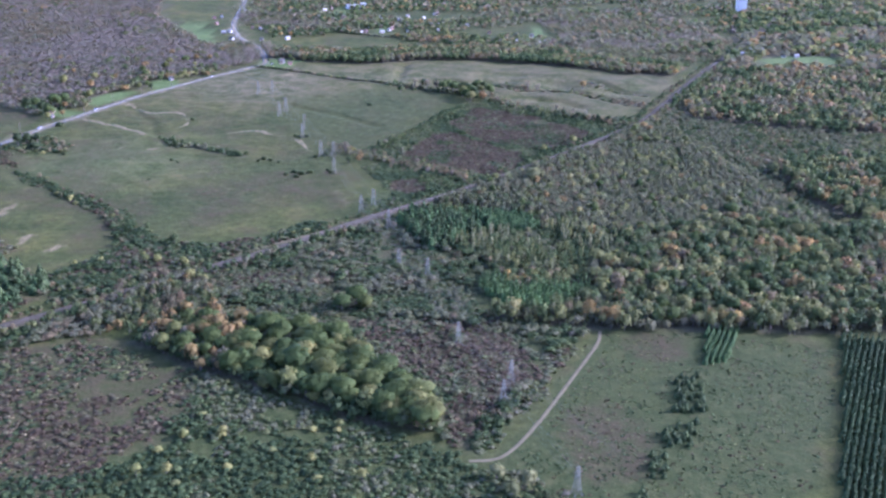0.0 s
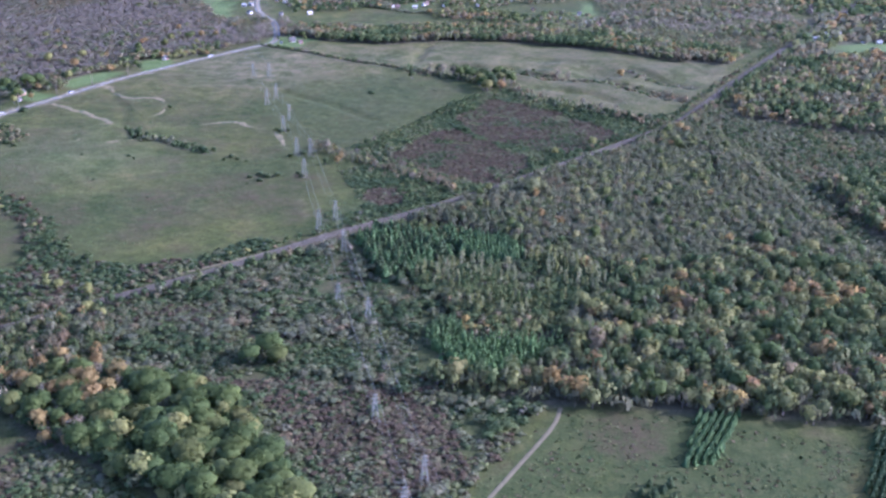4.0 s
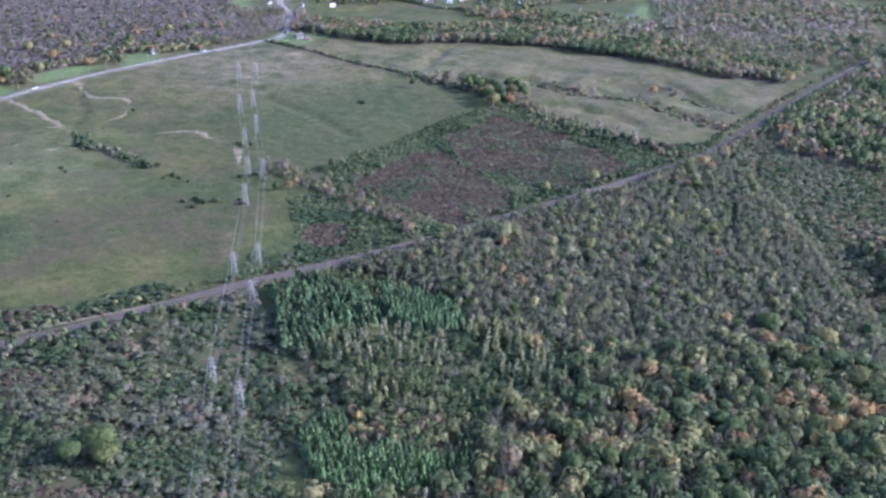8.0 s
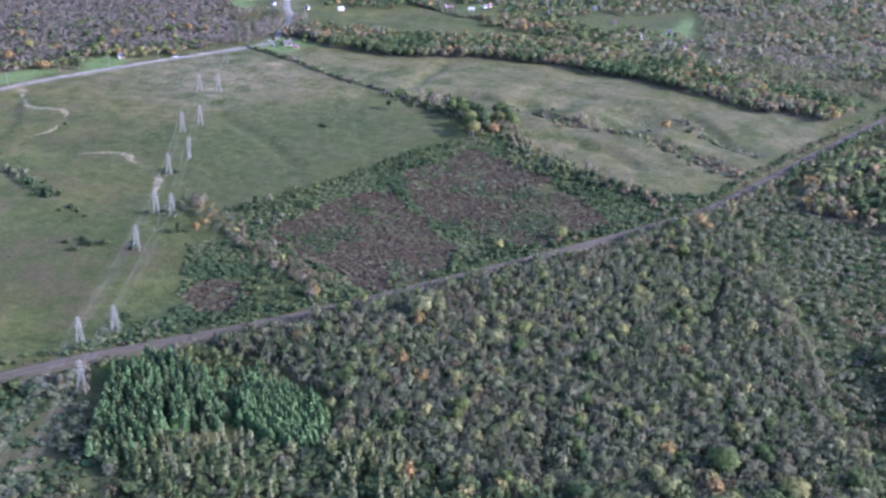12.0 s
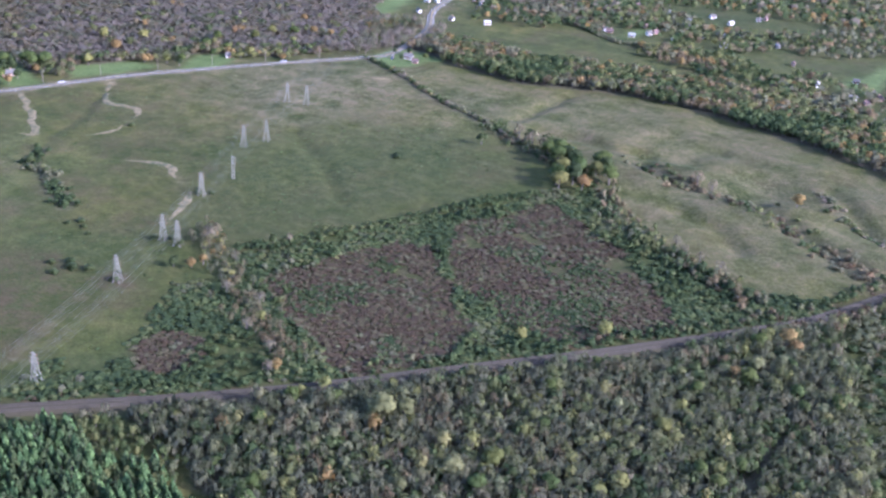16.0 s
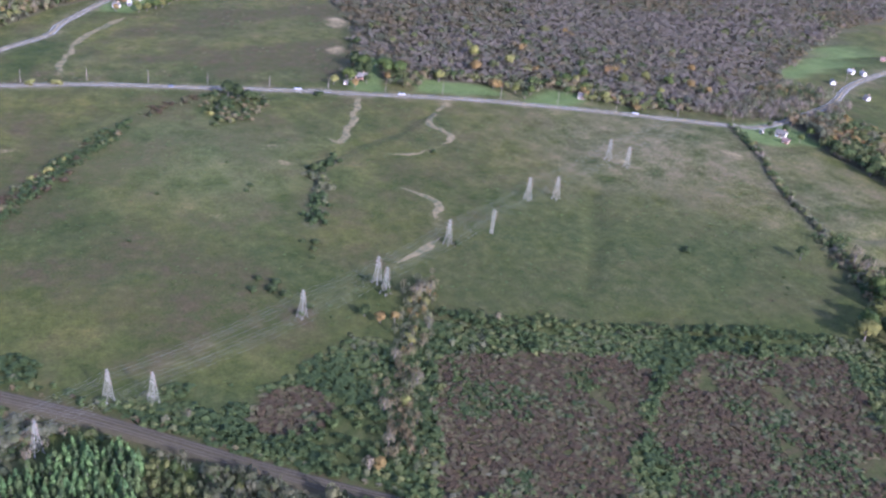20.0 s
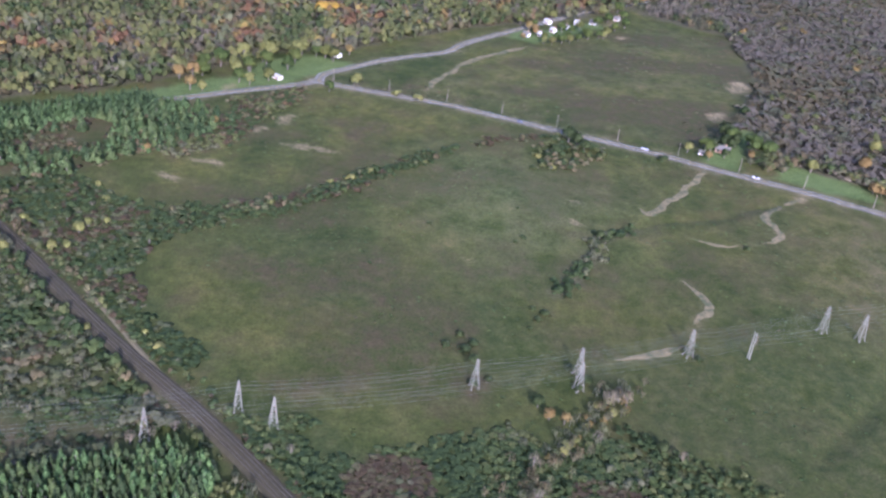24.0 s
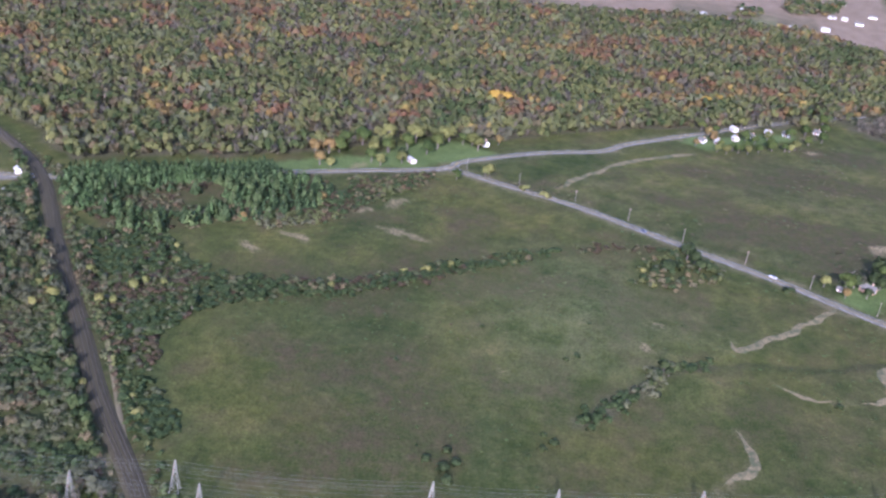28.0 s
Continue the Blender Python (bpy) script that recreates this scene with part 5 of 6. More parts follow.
plants("railside_bushes", railside(81, 11, 0.75), MIX_SCRUB, (1.5, 5), (1.3, 2.4), "shrub", (3, 8), 82, 0, "bushes along the railway", "scrub")
plants("railside_bushes", railside(83, -11, 0.75), MIX_SCRUB, (1.5, 5), (1.3, 2.4), "shrub", (3, 8), 84, 0, "bushes along the railway", "scrub")
plants("roadside_scrub", scatter(ROAD_SCRUB, 4.6, 67, 0.8), [(GREEN, 30), (TAN, 20), (OLIVE, 22), (LIME, 8), (GREY, 20)], (1.2, 4.0), (1.4, 2.8), "shrub", (3, 10), 68, 0, "green and brown thicket beside the road", "scrub")
plants("pine_undergrowth", scatter(PINES, 3.6, 150, 0.8, (18, 0.36)), [(GREEN, 30), (RUST, 35), (MOSS, 20), (TAN, 15)], (1.0, 3.6), (1.3, 2.8), "shrub", (1, 10), 151, 0, "brown and green scrub beneath the pines", "scrub", None, 24, 0.9)
plants("pine_scrub", scatter(PINE_SCRUB, 3.0, 65, 0.9), [(GREEN, 30), (RUST, 25), (TAN, 10), (OLIVE, 25), (GREY, 10)], (1.0, 3.4), (1.3, 2.6), "shrub", (3, 8), 66, 0, "brown and green scrub between pines and road", "scrub")
plants("railside_weeds", railside(71, 7.0, 0.8, 440, 1400, 5.8), [(MOSS, 40), (TAN, 25), (OLIVE, 20), (RUST, 15)], (0.5, 1.6), (0.9, 1.9), "shrub", (2, 8), 72, 0, "weeds growing along the ballast", "weeds")
plants("railside_weeds", railside(73, -7.0, 0.8, 440, 1400, 5.8), [(MOSS, 40), (TAN, 25), (OLIVE, 20), (RUST, 15)], (0.5, 1.6), (0.9, 1.9), "shrub", (2, 8), 74, 0, "weeds growing along the ballast", "weeds")
tx, ty = scatter([(-420, 640), (-60, 700), (20, 1040), (-240, 1210), (-400, 960)], 6.5, 85, 0.6, (45, 0.48), 20)
plants("meadow_tufts", (tx, ty), [(GREEN, 60), (LEAF, 25), (RUST, 15)], (0.2, 0.6), (0.5, 1.2), "shrub", (0, 5), 86, 0, "low tufts of weeds in the meadow", "weeds")
tx, ty = scatter(NW_FIELD, 8, 87, 0.7, (40, 0.46), 20)
plants("meadow_tufts", (tx, ty), [(GREEN, 25), (RUST, 75)], (0.2, 0.5), (0.7, 2.0), "shrub", (1, 3), 88, 0, "low brown weeds in the meadow", "weeds")
tx, ty = scatter(SOUTH_FIELD, 2.7, 89, 0.7, (16, 0.36), 6)
plants("field_tufts", (tx, ty), [(GREEN, 55), (RUST, 25), (OLIVE, 20)], (0.15, 0.6), (0.5, 1.3), "shrub", (0, 6), 90, 0, "low tufts of weeds in the field", "weeds")


# ---- single trees ----
def crown_mesh(kind, n, seed, mat, h, r, base=0.0):
    v, f, way = crown(seed, kind, *n)
    v = v * np.array([r, r, h - base]) + np.array([0, 0, base])
    me = mesh_from("crown", v, f.ravel(), 3, [mat], smooth=True)
    me.normals_split_custom_set_from_vertices(unit(unit(way / np.array([r, r, (h - base) / 2])) + np.array([0, 0, 0.1 if kind == "cone" else 0.22])))
    return me


def trunk_mesh(h, r, limbs, seed):
    """A tapered trunk with limbs that part from it."""
    q = random.Random(seed)
    bm = bmesh.new()

    def tube(a, b, ra, rb, sides=6):
        a, b = Vector(a), Vector(b)
        m = Matrix.Translation((a + b) / 2) @ (b - a).to_track_quat("Z", "Y").to_matrix().to_4x4()
        bmesh.ops.create_cone(bm, cap_ends=True, segments=sides, radius1=ra, radius2=rb, depth=(b - a).length, matrix=m)

    tube((0, 0, -0.3), (0, 0, h * 0.45), r, r * 0.7)
    tube((0, 0, h * 0.44), (q.uniform(-0.3, 0.3), q.uniform(-0.3, 0.3), h * 0.85), r * 0.7, r * 0.2)
    for i in range(limbs):
        a = i * 2.4 + q.random()
        z = h * q.uniform(0.28, 0.6)
        d = h * q.uniform(0.18, 0.32)
        tube((0, 0, z), (math.cos(a) * d, math.sin(a) * d, z + d * q.uniform(0.6, 1.1)), r * 0.4, r * 0.12, 4)
    me = bpy.data.meshes.new("trunk")
    bm.to_mesh(me)
    bm.free()
    me.materials.append(M_BARK)
    return me


KINDS = {  # name, label, category, crown shape, clumps, height, radius, bare stem, limbs
    "green": ("broadleaf_tree", "round-crowned broadleaf tree still in olive-green leaf", "tree", "round", (6, 120), 9.4, 3.6, 0.9, 4),
    "big": ("large_broadleaf_tree", "large spreading tree in deep green leaf", "tree", "round", (16, 260), 12.5, 6.0, 0.9, 6),
    "yellow": ("yellow_tree", "broadleaf tree in bright yellow autumn leaf", "tree", "round", (9, 80), 7.0, 2.6, 0.7, 4),
    "gold": ("golden_tree", "large tree in deep golden autumn leaf", "tree", "round", (15, 90), 9.5, 5.5, 0.8, 4),
    "orange": ("orange_tree", "broadleaf tree in orange-brown autumn leaf", "tree", "round", (9, 80), 8.0, 2.9, 0.8, 4),
    "bare": ("bare_tree", "nearly leafless tree with pale tan twigs", "tree", "bare", (0, 90), 8.0, 2.7, 0.8, 5),
    "pale": ("pale_tree", "large tree with pale grey-green leaves", "tree", "round", (10, 110), 9.8, 3.7, 0.8, 5),
    "dark": ("dark_tree", "dark green tree that casts a long shadow", "tree", "round", (9, 80), 8.6, 3.0, 0.5, 4),
    "spruce": ("spruce", "bright green spruce of a plantation row", "conifer", "cone", (0, 90), 8.5, 2.7, 0.3, 0),
    "pine": ("pine_tree", "dark green pine in an uneven stand", "conifer", "cone", (0, 90), 8.0, 2.6, 0.4, 0),
    "bush": ("field_bush", "rounded dark green bush alone in grass", "bush", "shrub", (5, 30), 2.4, 1.9, 0.0, 2),
    "ybush": ("yellow_bush", "rounded bush in light yellow leaf", "bush", "shrub", (5, 30), 3.6, 2.8, 0.0, 2),
}
SHAPES = {}
for key, (name, label, cat, shape, n, h, r, stem, limbs) in KINDS.items():
    mat = M_TREE[{"bush": "dark", "ybush": "yellow", "big": "green"}.get(key, key)]
    SHAPES[key] = [(crown_mesh(shape, n, 300 + 7 * i + len(key), mat, h, r, stem), trunk_mesh(h, 0.05 * h**0.8, limbs, 40 + i)) for i in range(5)]


def tree(key, x, y, size=1.0, wide=1.0, group=""):
    name, label, cat = KINDS[key][:3]
    ob = new(name)
    ob.matrix_basis = Matrix.Translation((x, y, gz(x, y))) @ Euler((0, 0, rng.random() * 6.283)).to_matrix().to_4x4() @ Matrix.Diagonal((size * wide, size * wide, size, 1))
    tagged(ob, label, cat, group)
    crown, trunk = SHAPES[key][int(rng.integers(0, 5))]
    for nm, me in (("trunk", trunk), ("crown", crown)):
        new(nm, me).parent = ob
    return ob


def place(key, *rows):
    """Single trees and bushes: place and size."""
    for x, y, s in rows:
        tree(key, x, y, s * ((1.2 if x < -590 else 1.75) if x < -360 and key != "gold" else 1.45 if y > 1050 and x > -60 else 1.0), 1.15)


# the hamlet and the hill
place("green", (-616, 887, 0.7), (-614, 897, 0.7), (-621, 907, 0.8), (-622, 917, 0.7), (-633, 927, 0.8), (-637, 937, 0.7), (-647, 945, 0.8), (-667, 955, 0.8), (-644, 913, 0.7), (-694, 952, 0.9), (-681, 966, 0.9), (-657, 868, 0.8), (-686, 899, 0.9), (-604, 893, 0.7), (-610, 902, 0.8), (-614, 909, 0.7), (-638, 925, 0.9), (-734, 966, 1.0), (-707, 968, 0.9), (-650, 880, 0.8), (-648, 905, 0.9), (-660, 922, 0.8), (-676, 940, 0.9), (-696, 952, 0.8))
place("yellow", (-604, 886, 0.9), (-639, 941, 0.9))
place("gold", (-626, 694, 1.25), (-633, 700, 1.1), (-742, 862, 0.9), (-752, 872, 0.9), (-768, 886, 0.8))
place("orange", (-629, 880, 0.8), (-642, 875, 1.0), (-636, 880, 0.9), (-690, 800, 0.9), (-720, 830, 1.0), (-610, 868, 0.7))
# the road junction and the western meadow
place("green", (-456, 663, 0.7), (-468, 688, 0.7), (-432, 723, 0.5), (-459, 641, 0.9), (-448, 632, 0.8), (-506, 711, 0.7), (-435, 633, 0.8), (-440, 679, 0.6), (-483, 691, 0.8), (-499, 718, 0.7), (-505, 704, 0.6), (-430, 660, 0.7), (-470, 672, 0.8), (-488, 690, 0.8), (-455, 662, 0.7))
place("yellow", (-461, 660, 1.0), (-488, 672, 1.2), (-505, 693, 1.2), (-451, 741, 0.8), (-438, 616, 0.8), (-446, 655, 0.9), (-478, 654, 1.2), (-493, 668, 1.1), (-498, 691, 1.2), (-427, 668, 0.8), (-448, 739, 0.7), (-478, 668, 0.88), (-460, 650, 0.77), (-404, 640, 0.66))
place("orange", (-404, 632, 0.8), (-428, 628, 0.9), (-422, 620, 0.8), (-346, 661, 0.9), (-520, 728, 0.6))
place("dark", (-380, 888, 0.8), (-374, 893, 0.7), (-366, 897, 0.6), (-505, 716, 0.7), (-450, 676, 0.6))
place("bush", (-364, 949, 1.1), (-352, 872, 1.4), (-362, 880, 1.6), (-372, 902, 1.5), (-356, 905, 1.2), (-344, 890, 1.0))
place("ybush", (-350, 866, 0.8), (-434, 786, 0.8), (-440, 770, 0.7))
# the roadside before the grey wood
place("green", (-328, 1090, 0.8), (-322, 1100, 0.8), (-335, 1141, 1.0), (-344, 1164, 1.0), (-324, 1188, 1.0), (-326, 1212, 1.0), (-310, 1222, 1.0), (-391, 1013, 0.9), (-406, 1003, 0.8), (-384, 980, 0.7), (-315, 1128, 0.7), (-392, 1016, 0.7), (-385, 1022, 0.8), (-340, 1112, 0.7), (-318, 1146, 0.8), (-184, 1236, 0.7), (-190, 1252, 0.8))
place("yellow", (-294, 1147, 1.2), (-335, 1150, 1.1), (-297, 1148, 1.1), (-287, 1156, 0.9), (-289, 1177, 1.0), (-294, 1201, 1.0), (-385, 1121, 0.9), (-414, 1105, 0.9), (-367, 1047, 0.8), (-382, 968, 0.66))
place("orange", (-300, 1237, 1.1), (-285, 1241, 1.0), (-378, 1085, 0.8), (-338, 1271, 1.0), (-380, 1010, 0.5), (-372, 980, 0.5))
place("dark", (-400, 1004, 0.7), (-413, 999, 0.9), (-315, 1090, 0.8), (-398, 996, 0.7), (-394, 1000, 0.6), (-389, 985, 0.7), (-378, 992, 0.5), (-306, 1142, 0.6), (-202, 1240, 0.8), (-198, 1222, 0.6), (-214, 1236, 0.6))
place("bush", (-245, 976, 1.1))
# the copse and the far hedges
place("green", (47, 1081, 1.0), (22, 1060, 1.0), (34, 1099, 0.95), (2, 1104, 0.95), (18, 1074, 1.0), (8, 1090, 1.0), (26, 1082, 1.0), (-3, 1098, 0.9), (26, 1055, 0.9), (36, 1086, 0.85), (10, 1102, 0.8))
place("orange", (38, 1062, 0.95), (150, 1120, 0.8))
place("bare", (-20, 1110, 1.0), (-34, 1118, 0.9), (-10, 1106, 0.9), (90, 1118, 0.9), (100, 1116, 0.9))
place("dark", (40, 1091, 1.1), (29, 1068, 1.15), (12, 1097, 1.0), (20, 1090, 1.1), (-9, 1110, 0.9), (-24, 1116, 0.8), (-48, 1092, 0.7))
place("bush", (-77, 1037, 1.2), (-80, 1040, 0.9))
# the southern meadows
place("big", (-52, 568, 1.05), (-60, 560, 0.85), (-46, 562, 0.8))
place("yellow", (-167, 589, 0.8), (-133, 384, 0.99), (-120, 386, 0.88), (-120, 416, 0.77), (-34, 384, 0.88), (-58, 397, 0.77), (-48, 426, 0.77), (-102, 419, 0.77), (-150, 598, 0.88))
place("orange", (-150, 549, 1.2), (-140, 543, 1.1), (-132, 548, 1.0))
place("pale", (38, 380, 0.95), (25, 386, 0.8), (31, 373, 0.9))
place("dark", (-230, 583, 0.8), (-279, 549, 0.8), (-264, 588, 0.8))
place("ybush", (-121, 418, 0.9), (-103, 418, 0.8), (-61, 424, 0.8), (-49, 424, 0.8), (-116, 436, 0.8), (-95, 391, 0.9), (-114, 378, 0.9), (-77, 405, 0.8), (-54, 384, 0.8), (-129, 404, 0.9))
# the railway and the brush
place("yellow", (-80, 880, 0.7), (-84, 874, 0.6), (-52, 858, 0.7), (-191, 601, 0.9), (-188, 629, 1.0), (-196, 631, 0.8), (-168, 623, 0.9), (-171, 629, 0.8), (-200, 639, 0.7), (-160, 602, 1.1), (88, 890, 1.01), (42, 809, 1.08), (37, 799, 0.94), (-14, 835, 0.81), (-59, 863, 0.61), (-104, 660, 0.66), (-106, 684, 0.55), (-159, 604, 0.99), (-240, 622, 0.66), (-232, 618, 0.55))
place("orange", (-295, 633, 0.7), (28, 765, 1.0), (17, 809, 0.8))
place("bare", (-87, 879, 1.1), (-62, 872, 0.8), (-44, 846, 0.9), (-24, 846, 1.0), (-14, 826, 0.9), (6, 818, 0.9), (-39, 756, 0.6), (16, 805, 0.9), (-92, 884, 0.9), (-40, 704, 0.8), (-36, 698, 0.8), (-45, 712, 0.7))
place("pale", (72, 806, 1.4), (79, 812, 1.0), (60, 690, 0.7), (-45, 700, 0.45))
place("dark", (-200, 619, 0.8), (-186, 664, 0.9), (-241, 893, 0.8), (-236, 896, 0.6), (-222, 889, 0.5), (-95, 868, 0.5))
place("bush", (-234, 851, 0.9), (-228, 847, 0.7), (-156, 858, 1.3), (-150, 854, 1.0), (-160, 852, 0.9), (-119, 820, 1.5), (-125, 824, 1.4), (-112, 824, 1.3), (-122, 812, 1.2), (-131, 818, 1.1), (-94, 824, 1.3), (-98, 830, 1.0), (-142, 850, 0.7), (-134, 921, 1.2), (-128, 925, 1.1), (-138, 926, 1.0), (-104, 872, 1.4), (-112, 866, 1.2), (-330, 862, 1.3), (-340, 868, 1.6), (-240, 800, 0.7), (-190, 772, 0.6), (-270, 850, 0.6))
place("ybush", (-280, 742, 0.75), (-288, 753, 1.0), (-301, 762, 0.95), (-98, 692, 0.9), (-333, 874, 0.8), (-97, 666, 0.7))
# the mixed and grey woods
place("yellow", (165, 819, 1.35), (160, 812, 1.08), (117, 916, 1.22), (110, 809, 1.22), (121, 799, 0.94), (131, 811, 0.81), (205, 573, 1.35), (198, 660, 1.22), (208, 700, 1.22), (165, 700, 1.08), (232, 640, 1.22), (142, 612, 1.08))
place("orange", (188, 955, 1.3), (193, 950, 1.1), (198, 640, 0.8), (234, 546, 0.9), (222, 561, 0.8), (160, 640, 0.9), (215, 610, 0.8), (110, 612, 0.8))
place("bare", (140, 1008, 0.9), (128, 1012, 0.9), (118, 1016, 0.8), (112, 1020, 1.0))
place("pale", (112, 791, 1.1), (102, 867, 0.7), (205, 760, 0.7))
place("dark", (132, 1000, 0.8), (150, 992, 0.8), (160, 988, 0.8), (118, 1010, 0.7))

place("big", (216, 734, 0.95), (241, 724, 0.95), (243, 704, 0.95), (252, 691, 0.95), (232, 696, 0.95))
place("yellow", (209, 704, 1.3), (194, 718, 1.3), (160, 681, 1.3), (199, 683, 1.3))
place("orange", (230, 710, 1.25), (243, 712, 1.25), (160, 675, 1.25), (214, 718, 1.25))
# the edge between brush and meadow
place("bare", (-88, 887, 1.0), (-88, 882, 1.0), (-54, 904, 0.7))
place("orange", (-74, 854, 0.75), (-72, 860, 0.75))
place("ybush", (-58, 860, 0.9))
place("dark", (-82, 850, 0.75), (-59, 897, 0.75))

# the broad wood beside the brown meadow
plants("clump_understory", scatter(CLUMP, 4.2, 143), [(GREEN, 50), (LEAF, 30), (MOSS, 20)], (5.0, 9.0), (2.6, 4.6), "round", (1, 26), 144, 0, "dark undergrowth round the meadow wood", "scrub")
plants("rail_end_trees", scatter(CLUMP_END, 5.0, 155, 0.85), [(TAN, 24), (GREY, 30), (OLIVE, 26), (LEAF, 12), (ORANGE, 8)], (4.0, 9.0), (2.0, 3.8), "bare", (0, 40), 156, 0.06, "grey and tan half-bare trees beside the railway", "trees", None, 20, 0.6)
cx, cy = scatter(CLUMP, 7.0, 91, 1.0, None, 3)
for x, y in zip(cx, cy):
    key = ("big", "big", "big", "yellow", "big", "big", "big", "big", "green", "big")[int(rng.integers(0, 10))] if x > -112 else ("big", "orange", "orange", "bare", "green", "bare")[int(rng.integers(0, 6))]
    tree(key, float(x), float(y), {"yellow": 1.6, "orange": 1.4, "bare": 1.2, "green": 1.1}.get(key, 0.92) * rng.uniform(0.6, 1.25), rng.uniform(0.95, 1.35), "trees of the meadow wood")
mx, my = scatter([(100, 545), (232, 545), (300, 560), (300, 640), (240, 690), (130, 670)], 11, 93, 0.85, None, 3)
for x, y in zip(mx, my):
    key = ("green", "green", "green", "yellow", "orange", "bare", "bare", "dark", "green", "green")[int(rng.integers(0, 10))]
    tree(key, float(x), float(y), {"yellow": 1.4, "orange": 1.25}.get(key, 1.15) * rng.uniform(0.8, 1.2), 1.1, "tall trees of the mixed wood")

gx_, gy_ = scatter(GREY_WOOD, 17, 103, 0.8, None, 3)
for x, y in zip(gx_, gy_):
    key = ("green", "green", "pale", "yellow", "green", "bare", "pale", "green", "yellow")[int(rng.integers(0, 9))]
    tree(key, float(x), float(y), {"pale": 0.8, "yellow": 1.0}.get(key, 0.95) * rng.uniform(0.75, 1.2), rng.uniform(0.8, 1.05), "leafy trees of the grey wood")


def rows_in(poly, space, gap, turn, seed, jitter=0.3):
    """Places in straight planted rows inside a polygon."""
    r = np.random.default_rng(seed)
    p = np.asarray(poly, float)
    mid = p.mean(0)
    u, v = np.meshgrid(np.arange(-120, 120, space), np.arange(-120, 120, gap))
    c, s = math.cos(radians(turn)), math.sin(radians(turn))
    x, y = mid[0] + u * c - v * s, mid[1] + u * s + v * c
    x, y = x.ravel() + r.normal(size=u.size) * jitter, y.ravel() + r.normal(size=u.size) * jitter
    ok = edge_distance(p, x, y) > 0
    return list(zip(x[ok], y[ok]))


for x, y in rows_in(SPRUCE_A, 3.0, 3.4, 35, 95, 0.7):
    tree(("spruce", "pine", "pine", "pine", "spruce")[int(rng.integers(0, 5))], x, y, rng.uniform(0.85, 1.4), rng.uniform(0.8, 1.05), "spruces of the plantation")
for x, y in rows_in(SPRUCE_C, 2.7, 3.4, -32, 119, 0.4):
    tree("spruce", x, y, rng.uniform(0.85, 1.15), rng.uniform(0.8, 0.95), "spruces of the plantation")
for x, y in rows_in([(4, 724), (22, 738), (38, 728), (34, 700), (20, 692)], 3.4, 4.0, 10, 154, 1.0):
    tree(("pine", "spruce")[int(rng.integers(0, 2))], x, y, rng.uniform(0.6, 1.1), rng.uniform(0.9, 1.2), "spruces of the plantation")
for x, y in rows_in([(153, 540), (173, 546), (156, 500), (141, 496)], 2.6, 3.0, 66, 97, 0.2):
    tree("spruce", x, y, rng.uniform(0.45, 0.65), 1.0, "spruces of the field row")


def joined(name, places, height, radius, seed, label, mix):
    x, y = np.array(places).T
    plants(name, (x, y), mix, height, radius, "cone", (0, 44), seed, 0, label, "conifers", M_NEEDLES, 34, 0.15)


joined("spruce_plantation", rows_in(SPRUCE_B, 2.6, 4.4, -32, 96, 0.5), (7.0, 11.5), (1.5, 2.4), 96, "planted rows of bright green spruces", [(0.95, 3), (0.75, 4), (0.5, 3)])
joined("spruce_rows", rows_in([(231, 540), (262, 545), (251, 505), (192, 370), (155, 290), (137, 290), (173, 376)], 2.6, 3.0, 65.5, 97, 0.2), (4.8, 6.4), (1.5, 1.9), 98, "long dark rows of planted spruces beside the field", [(0.0, 3), (0.1, 4), (0.22, 3)])
for patch in ([(124, 486), (139, 483), (132, 446), (115, 446)], [(108, 434), (124, 436), (118, 414), (102, 413)], [(95, 410), (104, 411), (100, 388), (88, 380), (80, 362), (92, 362)]):
    for x, y in rows_in(patch, 3.3, 4.2, 60, 98, 0.9):
        if rng.random() < 0.85:
            tree("pine", x, y, rng.uniform(0.4, 0.7), 1.15, "young pines in the field")
px, py = scatter(PINES, 4.9, 99, 0.9, (19, 0.36), 5)
clear = edge_distance(PINE_GLADE, px, py) < 0
px, py = px[clear], py[clear]
for x, y in list(zip(px, py))[::4]:
    tree("pine", float(x), float(y), rng.uniform(0.8, 1.45), rng.uniform(1.05, 1.4), "pines of the road stand")
bend = smooth_line(ROAD_W, 3.3)
bend = bend[(bend[:, 1] > 512) & (bend[:, 1] < 614)]
ahead = unit(np.gradient(bend, axis=0))
row = np.concatenate([bend + np.stack([ahead[:, 1], -ahead[:, 0]], 1) * off for off in (5.8, 9.6, -6.6)]) + rng.normal(size=(3 * len(bend), 2)) * 0.6
row = row[line_distance(RAIL[::2], row[:, 0], row[:, 1]) > 6]
joined("road_pines", row, (7.5, 11.5), (2.0, 3.2), 160, "close rows of dark green pines along the road", [(0.1, 3), (0.3, 4), (0.6, 3)])
rest = [p for i, p in enumerate(zip(px, py)) if i % 4]
joined("pine_stand", rest, (4.5, 10.5), (2.2, 3.8), 100, "uneven stand of dark green pines", [(0.1, 3), (0.3, 4), (0.6, 3)])


# ---- pylons and cables ----
ARMS = ((0.93, 1.35), (0.79, 1.75), (0.65, 1.95))


